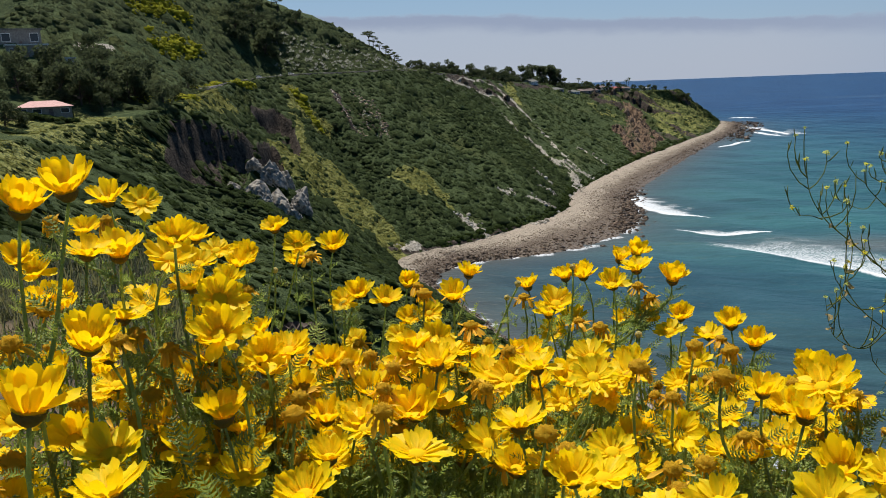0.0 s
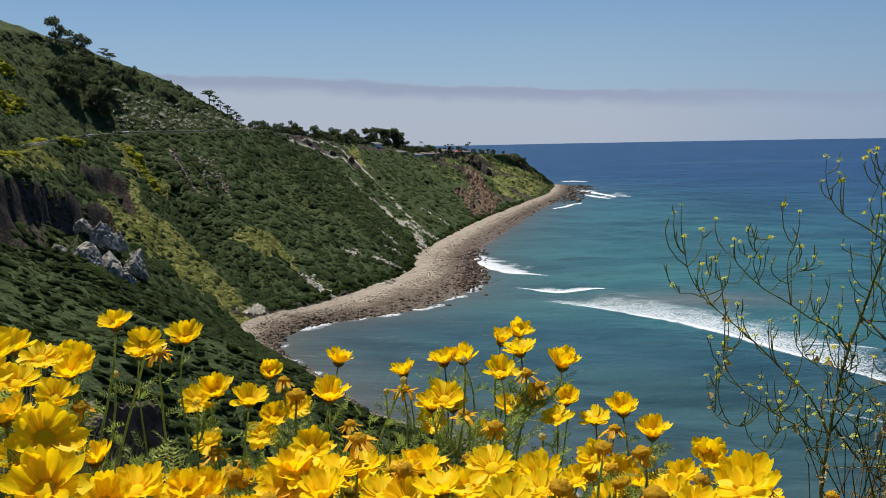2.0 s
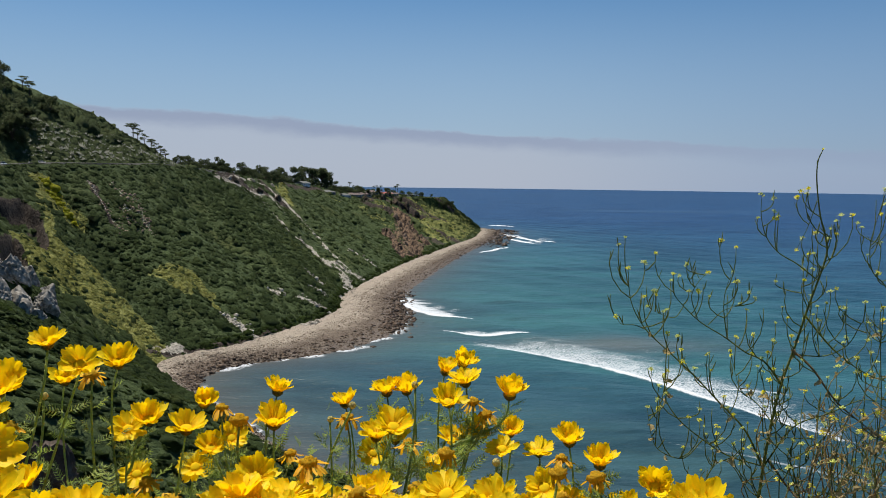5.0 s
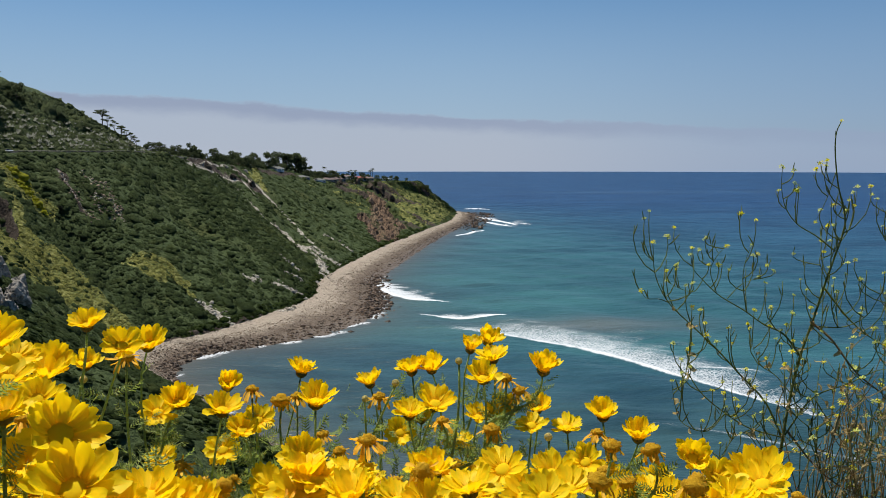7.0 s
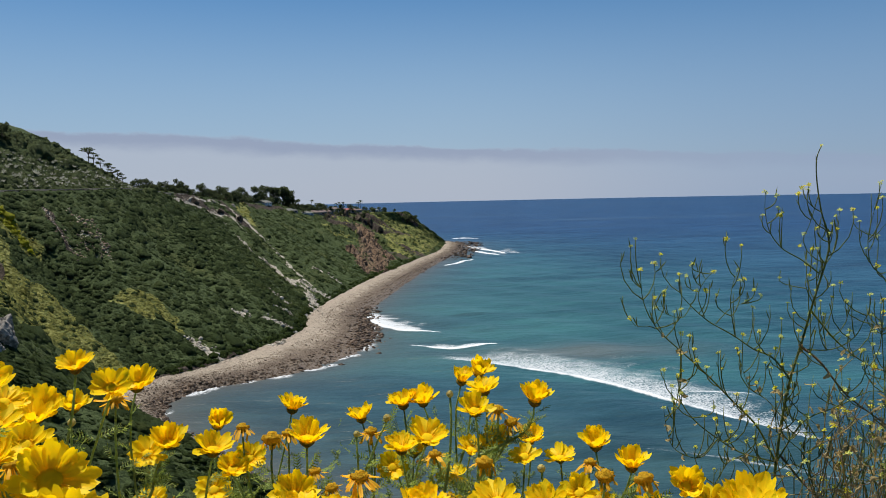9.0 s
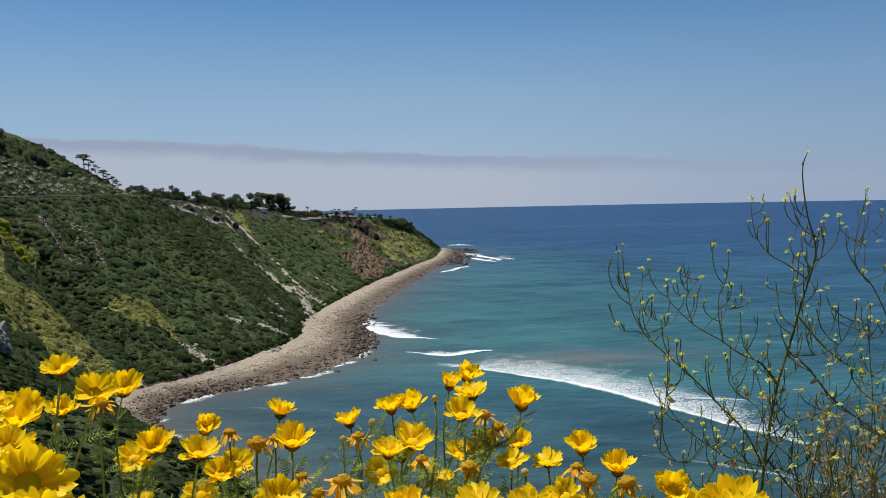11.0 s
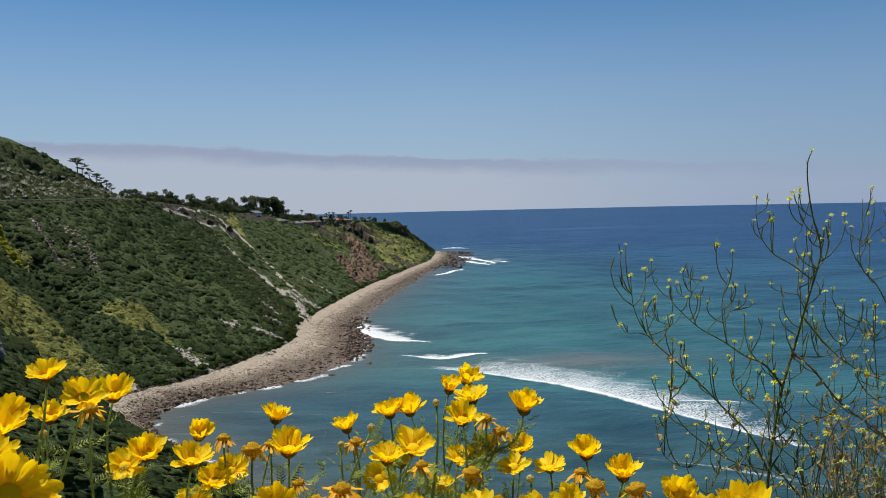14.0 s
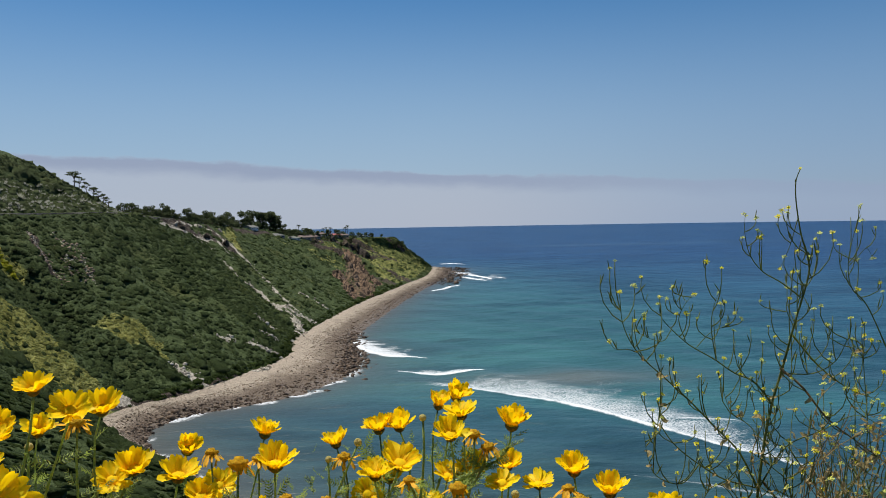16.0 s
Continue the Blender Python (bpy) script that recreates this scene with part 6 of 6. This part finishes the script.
# ---- wild mustard standing beside the daisies ----
mat_must = material("mustard_stem", m_leafy((0.11, 0.14, 0.03), (0.34, 0.38, 0.10), 0.6, 120.0), 0.6)
mat_dry = material("dry_stem", m_leafy((0.22, 0.15, 0.07), (0.52, 0.39, 0.21), 0.8, 80.0), 0.8)
mat_straw = material("straw", m_leafy((0.34, 0.25, 0.10), (0.70, 0.56, 0.28), 0.8, 90.0), 0.8)
mat_blossom = material("mustard_petal", m_petal((0.75, 0.66, 0.01), (0.90, 0.84, 0.05), (0.9, 0.84, 0.04), 0.45), 0.5)
mat_pale = material("faded_blossom", m_petal((0.52, 0.56, 0.12), (0.82, 0.82, 0.34), (0.78, 0.80, 0.25), 0.4), 0.6)
mustard = empty("mustard_plant", Matrix.Translation((0.70, 1.42, EYE + bank_z(0.70, 1.42))), "tall spindly wild mustard with small yellow blossoms and dry pods", "wildflower")
must_root = Vector((0.70, 1.42, EYE + bank_z(0.70, 1.42)))


def blossom_mesh(mat, seed):
    """A small cluster of four-petalled blossoms and buds."""
    r = random.Random(seed)
    bm = bmesh.new()
    for i in range(5):
        c = Vector((r.uniform(-1, 1), r.uniform(-1, 1), r.uniform(-0.6, 0.7))) * 0.0035
        rot = Euler((r.uniform(-0.8, 0.8), r.uniform(-0.8, 0.8), r.uniform(0, 3))).to_matrix()
        for q in range(4):
            a = q * 1.5708
            d, s = Vector((math.cos(a), math.sin(a), 0.25)), Vector((-math.sin(a), math.cos(a), 0))
            v = [bm.verts.new(c + rot @ p_) for p_ in (d * 0.0004, d * 0.003 + s * 0.0016, d * 0.0042 + s * 0.0007, d * 0.0042 - s * 0.0007, d * 0.003 - s * 0.0016)]
            bm.faces.new(v)
    for i in range(4):
        bmesh.ops.create_icosphere(bm, subdivisions=1, radius=0.0012, matrix=Matrix.Translation((r.uniform(-0.003, 0.003), r.uniform(-0.003, 0.003), r.uniform(0.0, 0.004))))
    me = bpy.data.meshes.new("blossom")
    bm.to_mesh(me)
    bm.free()
    me.materials.append(mat)
    return me


def pod_mesh():
    bm = bmesh.new()
    tube(bm, [(0, 0, 0), (0.002, 0, 0.004), (0.003, 0, 0.012), (0.0035, 0, 0.018)], [0.0003, 0.0008, 0.0008, 0.0001], 5)
    me = bpy.data.meshes.new("pod")
    bm.to_mesh(me)
    bm.free()
    me.materials.append(mat_must)
    return me


BLOSSOMS = [blossom_mesh(mat_blossom, 1), blossom_mesh(mat_blossom, 2), blossom_mesh(mat_pale, 3), blossom_mesh(mat_pale, 4), blossom_mesh(mat_pale, 5)]
POD = pod_mesh()


def dry_leaf_mesh(seed):
    r = random.Random(seed)
    bm = bmesh.new()
    prev = None
    for i in range(6):
        t = i / 5
        w = 0.006 * math.sin(0.3 + t * 2.6)
        c = Vector((t * 0.022, 0.004 * math.sin(t * 5 + seed), -0.010 * t * t + 0.003 * math.sin(t * 7)))
        cur = (bm.verts.new(c + Vector((0, w, 0.003 * r.random()))), bm.verts.new(c - Vector((0, 0, 0.002))), bm.verts.new(c - Vector((0, w, -0.003 * r.random()))))
        if prev:
            bm.faces.new((prev[0], prev[1], cur[1], cur[0]))
            bm.faces.new((prev[1], prev[2], cur[2], cur[1]))
        prev = cur
    me = bpy.data.meshes.new("dry_leaf")
    bm.to_mesh(me)
    bm.free()
    me.materials.append(mat_straw)
    return me


DRY_LEAVES = [dry_leaf_mesh(s) for s in range(3)]
rm = random.Random(21)


def crowd(parent, pts, blossoms_at_tip=True):
    """Blossoms at the tip, pods and small buds along the upper part."""
    if blossoms_at_tip:
        s = rm.uniform(0.5, 0.9)
        part("blossom", rm.choice(BLOSSOMS), None, parent).matrix_basis = Matrix.Translation(pts[-1]) @ Euler((rm.uniform(-0.5, 0.5), rm.uniform(-0.5, 0.5), rm.uniform(0, 6))).to_matrix().to_4x4() @ Matrix.Diagonal((s, s, s, 1))
    for i in range(rm.choice((0, 1, 1, 2))):
        t = rm.uniform(0.25, 0.97) * (len(pts) - 1)
        q = pts[int(t)].lerp(pts[min(len(pts) - 1, int(t) + 1)], t % 1)
        part("pod", POD, None, parent).matrix_basis = Matrix.Translation(q) @ Euler((rm.uniform(-0.5, 0.5), rm.uniform(-0.5, 0.5), rm.uniform(0, 6))).to_matrix().to_4x4() @ Matrix.Diagonal((rm.uniform(0.8, 1.5),) * 3 + (1,))


def shoot(points, radius, name="branch"):
    """A branch of the mustard along points from the eye's middle stand, with side twigs."""
    p_ = np.array(points)
    p_[:, 0] -= (0.034 * np.clip((p_[:, 0] - 0.42) / 0.25, 0, 1))
    p_[:, 0] -= 0.025 * np.clip((p_[:, 0] - 0.55) / 0.2, 0, 1) * np.exp(-((p_[:, 2] + 0.2) / 0.13) ** 2)
    p_[:, 2] += 0.014 + 0.018 * np.clip((p_[:, 2] + 0.3) / 0.35, 0, 1)
    p_ = spline(p_, len(p_) * 5)
    pts = [Vector((x, y, z + EYE - 0.03)) - must_root for x, y, z in p_]
    if name == "stem":
        pts = [Vector((0, 0, -0.02)), pts[0] * 0.5 + Vector((0.01, 0, -0.02))] + pts
    n_ = len(pts)
    bm = bmesh.new()
    tube(bm, pts, [1.0 * radius * (1 - 0.72 * i / (n_ - 1)) for i in range(n_)], 6)
    dry = radius > 0.0020 and name == "branch"
    branch = part(name, bm, mat_dry if dry else mat_must, mustard, "dry straw-coloured branch" if dry else "")
    crowd(branch, pts[n_ // 3:])
    length = sum((a - b).length for a, b in zip(pts, pts[1:]))
    for i in range(int(length / (0.028 if name == "branch" else 0.045)) + 1):
        t = rm.uniform(0.12, 0.96 if name == "branch" else 0.72) * (n_ - 1)
        a = pts[int(t)]
        if a.z + must_root.z > EYE - 0.12 and rm.random() < 0.6:
            continue
        h, out_ = rm.uniform(0.02, 0.085) * (0.55 if length < 0.12 else 1.0), rm.uniform(-0.042, 0.036)
        dy = rm.uniform(-0.03, 0.03)
        tw = [a, a + Vector((out_ * 0.45, dy * 0.4, h * 0.15)), a + Vector((out_ * 0.85, dy * 0.8, h * 0.42)), a + Vector((out_, dy, h * 0.72)), a + Vector((out_ * 0.96, dy, h))]
        bm = bmesh.new()
        tube(bm, tw, [0.0011, 0.0010, 0.0009, 0.0008, 0.0006], 5)
        twig = part("twig", bm, mat_must, mustard)
        crowd(twig, tw, rm.random() < 0.82)
    for i in range(int(length / 0.05)):
        q = pts[rm.randint(n_ // 6, n_ - 2)]
        if q.z + must_root.z < EYE - 0.20 - 0.16 * rm.random():
            part("dry_leaf", rm.choice(DRY_LEAVES), None, branch).matrix_basis = Matrix.Translation(q) @ Euler((rm.uniform(-1, 1), rm.uniform(-1, 1), rm.uniform(0, 6))).to_matrix().to_4x4() @ Matrix.Diagonal((rm.uniform(0.35, 0.8),) * 3 + (1,))


shoot([(0.680, 1.360, -0.581), (0.690, 1.360, -0.472), (0.702, 1.360, -0.394), (0.721, 1.360, -0.325), (0.753, 1.360, -0.257), (0.780, 1.360, -0.189), (0.796, 1.360, -0.113), (0.792, 1.360, -0.082), (0.772, 1.360, -0.036), (0.760, 1.360, 0.017), (0.759, 1.360, 0.051), (0.767, 1.360, 0.073)], 0.0029, "stem")
shoot([(0.687, 1.360, -0.472), (0.643, 1.343, -0.403), (0.582, 1.326, -0.350), (0.523, 1.309, -0.299), (0.466, 1.291, -0.257), (0.413, 1.274, -0.216), (0.384, 1.257, -0.170), (0.373, 1.240, -0.116)], 0.0019)
shoot([(0.403, 1.240, -0.210), (0.386, 1.240, -0.204), (0.366, 1.240, -0.203), (0.356, 1.240, -0.191)], 0.0009)
shoot([(0.721, 1.360, -0.325), (0.694, 1.367, -0.287), (0.658, 1.374, -0.272), (0.614, 1.381, -0.248), (0.561, 1.389, -0.224), (0.525, 1.396, -0.196), (0.508, 1.403, -0.177), (0.505, 1.410, -0.155)], 0.0017)
shoot([(0.558, 1.400, -0.219), (0.544, 1.400, -0.182), (0.558, 1.400, -0.155), (0.578, 1.400, -0.139)], 0.0010)
shoot([(0.619, 1.380, -0.249), (0.609, 1.380, -0.197), (0.613, 1.380, -0.163), (0.625, 1.380, -0.136)], 0.0011)
shoot([(0.578, 1.390, -0.229), (0.609, 1.390, -0.206), (0.633, 1.390, -0.198), (0.654, 1.390, -0.192)], 0.0009)
shoot([(0.528, 1.400, -0.199), (0.510, 1.400, -0.218), (0.479, 1.400, -0.212), (0.452, 1.400, -0.200)], 0.0009)
shoot([(0.687, 1.360, -0.475), (0.612, 1.343, -0.451), (0.552, 1.327, -0.417), (0.500, 1.310, -0.380), (0.465, 1.293, -0.341), (0.454, 1.277, -0.311), (0.452, 1.260, -0.279)], 0.0015)
shoot([(0.533, 1.280, -0.402), (0.495, 1.275, -0.432), (0.446, 1.270, -0.417), (0.427, 1.265, -0.386), (0.417, 1.260, -0.340)], 0.0011)
shoot([(0.786, 1.360, -0.143), (0.741, 1.352, -0.118), (0.698, 1.344, -0.098), (0.668, 1.336, -0.070), (0.651, 1.328, -0.036), (0.646, 1.320, -0.003)], 0.0014)
shoot([(0.769, 1.350, -0.040), (0.751, 1.350, -0.030), (0.737, 1.350, -0.016), (0.730, 1.350, 0.003)], 0.0011)
shoot([(0.759, 1.350, -0.013), (0.748, 1.350, -0.058), (0.734, 1.350, -0.095)], 0.0009)
shoot([(0.776, 1.360, -0.208), (0.839, 1.393, -0.270), (0.908, 1.427, -0.319), (0.979, 1.460, -0.349)], 0.0019)
shoot([(0.745, 1.360, -0.272), (0.797, 1.340, -0.270), (0.831, 1.320, -0.246), (0.846, 1.300, -0.206), (0.845, 1.280, -0.232)], 0.0013)
shoot([(0.745, 1.360, -0.264), (0.771, 1.335, -0.291), (0.795, 1.310, -0.340), (0.826, 1.285, -0.372), (0.871, 1.260, -0.411)], 0.0025)
shoot([(0.698, 1.360, -0.464), (0.724, 1.320, -0.506), (0.749, 1.280, -0.530), (0.778, 1.240, -0.538)], 0.0021)
shoot([(1.013, 1.440, -0.297), (0.965, 1.440, -0.176), (0.928, 1.440, -0.139), (0.914, 1.440, -0.098), (0.915, 1.440, -0.058), (0.928, 1.440, 0.010)], 0.0014)
shoot([(0.916, 1.440, -0.098), (0.931, 1.440, -0.082), (0.945, 1.440, -0.068), (0.961, 1.440, -0.087)], 0.0009)
shoot([(0.690, 1.360, -0.476), (0.735, 1.348, -0.400), (0.794, 1.335, -0.370), (0.853, 1.323, -0.341), (0.895, 1.310, -0.359)], 0.0016)
shoot([(0.702, 1.360, -0.394), (0.687, 1.387, -0.369), (0.663, 1.413, -0.347), (0.654, 1.440, -0.283)], 0.0011)
shoot([(0.786, 1.360, -0.143), (0.822, 1.385, -0.100), (0.834, 1.410, -0.039)], 0.0011)
shoot([(0.780, 1.360, -0.197), (0.766, 1.370, -0.159), (0.787, 1.380, -0.130)], 0.0010)
shoot([(0.956, 1.440, -0.627), (0.934, 1.440, -0.508), (0.942, 1.440, -0.393), (0.949, 1.440, -0.278), (0.957, 1.440, -0.225)], 0.0017)
shoot([(0.699, 1.400, -0.598), (0.660, 1.400, -0.507), (0.620, 1.400, -0.481), (0.580, 1.400, -0.528), (0.563, 1.400, -0.559)], 0.0011)
shoot([(0.699, 1.330, -0.570), (0.660, 1.330, -0.499), (0.648, 1.330, -0.460), (0.591, 1.330, -0.416)], 0.0013)
shoot([(0.745, 1.300, -0.568), (0.714, 1.300, -0.453), (0.691, 1.300, -0.423), (0.646, 1.300, -0.391)], 0.0015)
shoot([(0.843, 1.420, -0.613), (0.859, 1.420, -0.531), (0.909, 1.420, -0.484), (0.942, 1.420, -0.469)], 0.0014)
shoot([(0.776, 1.420, -0.422), (0.826, 1.420, -0.497), (0.876, 1.420, -0.549), (0.946, 1.420, -0.577)], 0.0013)

# dry weed tangled round the mustard's foot
for wx, wy, count in ((0.80, 1.34, 46), (0.93, 1.40, 46), (0.70, 1.30, 26)):
    root = Vector((wx, wy, EYE + bank_z(wx, wy)))
    weed = empty("dry_weed", Matrix.Translation(root), "tangle of dry straw weed stalks with curled leaves", "dry weed")
    for i in range(count):
        top_ = EYE + rm.uniform(-0.66, -0.40) - root.z
        a = Vector((rm.gauss(0, 0.05), rm.gauss(0, 0.04), top_))
        way_ = Vector((rm.uniform(-0.8, 0.8), rm.uniform(-0.4, 0.4), rm.uniform(-0.1, 1))).normalized()
        pts = [Vector((a.x * 0.3, a.y * 0.3, -0.02)), Vector((a.x * 0.7 + rm.gauss(0, 0.04), a.y * 0.7, top_ * 0.5)), Vector((a.x + rm.gauss(0, 0.035), a.y + rm.gauss(0, 0.02), top_ * 0.8)), a]
        for q in range(6):
            way_ = (way_ + Vector((rm.gauss(0, 0.3), rm.gauss(0, 0.25), rm.gauss(0.04, 0.25)))).normalized()
            pts.append(pts[-1] + way_ * 0.021)
        bm = bmesh.new()
        tube(bm, pts, [0.0013, 0.0012, 0.0011, 0.0010, 0.0009, 0.0008, 0.0008, 0.0007, 0.0006, 0.0003], 5)
        stalk = part("stalk", bm, (mat_straw, mat_dry, mat_must)[i % 3], weed)
        if i % 2:
            part("blossom", rm.choice(BLOSSOMS), None, stalk).location = pts[-1]
        for q in range(2):
            part("dry_leaf", rm.choice(DRY_LEAVES), None, stalk).matrix_basis = Matrix.Translation(pts[4 + rm.randint(0, 4)]) @ Euler((rm.uniform(-1, 1), rm.uniform(-1, 1), rm.uniform(0, 6))).to_matrix().to_4x4() @ Matrix.Diagonal((rm.uniform(0.35, 0.8),) * 3 + (1,))

# ---- rock and grass just over the edge ----
mat_ledge = paint("brown_ledge", (0.05, 0.04, 0.032), (0.23, 0.18, 0.14), 0.95, 3.0)
crag(-2.12, 4.25, 0.33, 11, mat_ledge, "weathered brown rock ledge below the flower bank", (1.0, 0.8, 0.9), 0.2, EYE - 1.88)
crag(-2.55, 4.3, 0.34, 12, mat_ledge, "dark cracked rock beside the ledge", (1.0, 0.8, 0.9), 0.2, EYE - 1.85)


def tuft_field(count, x0, x1, y0, y1, seed):
    r = np.random.default_rng(seed)
    v = []
    for i in range(count):
        x, y = r.uniform(x0, x1), r.uniform(y0, y1)
        z = EYE + bank_z(x, y)
        for b in range(9):
            a, h = r.uniform(0, 6.28), r.uniform(0.12, 0.34)
            s = np.array([math.cos(a + 1.57), math.sin(a + 1.57), 0]) * 0.004
            q = np.array([x + r.normal(0, 0.03), y + r.normal(0, 0.03), z - 0.02])
            tip = q + np.array([math.cos(a) * h * 0.45, math.sin(a) * h * 0.45, h])
            v += [q - s, q + s, tip]
    return np.array(v)


v = tuft_field(900, -3.2, 2.4, 1.2, 3.8, 141)
mat_grass = material("bank_grass", m_leafy((0.05, 0.075, 0.02), (0.20, 0.19, 0.07), 0.7, 8.0), 0.7)
tagged(new("grass", mesh_from("grass", v, np.arange(len(v)).reshape(-1, 3), [mat_grass])), "dry and green grass tufts on the falling edge of the bank", "grass", kind="stuff")
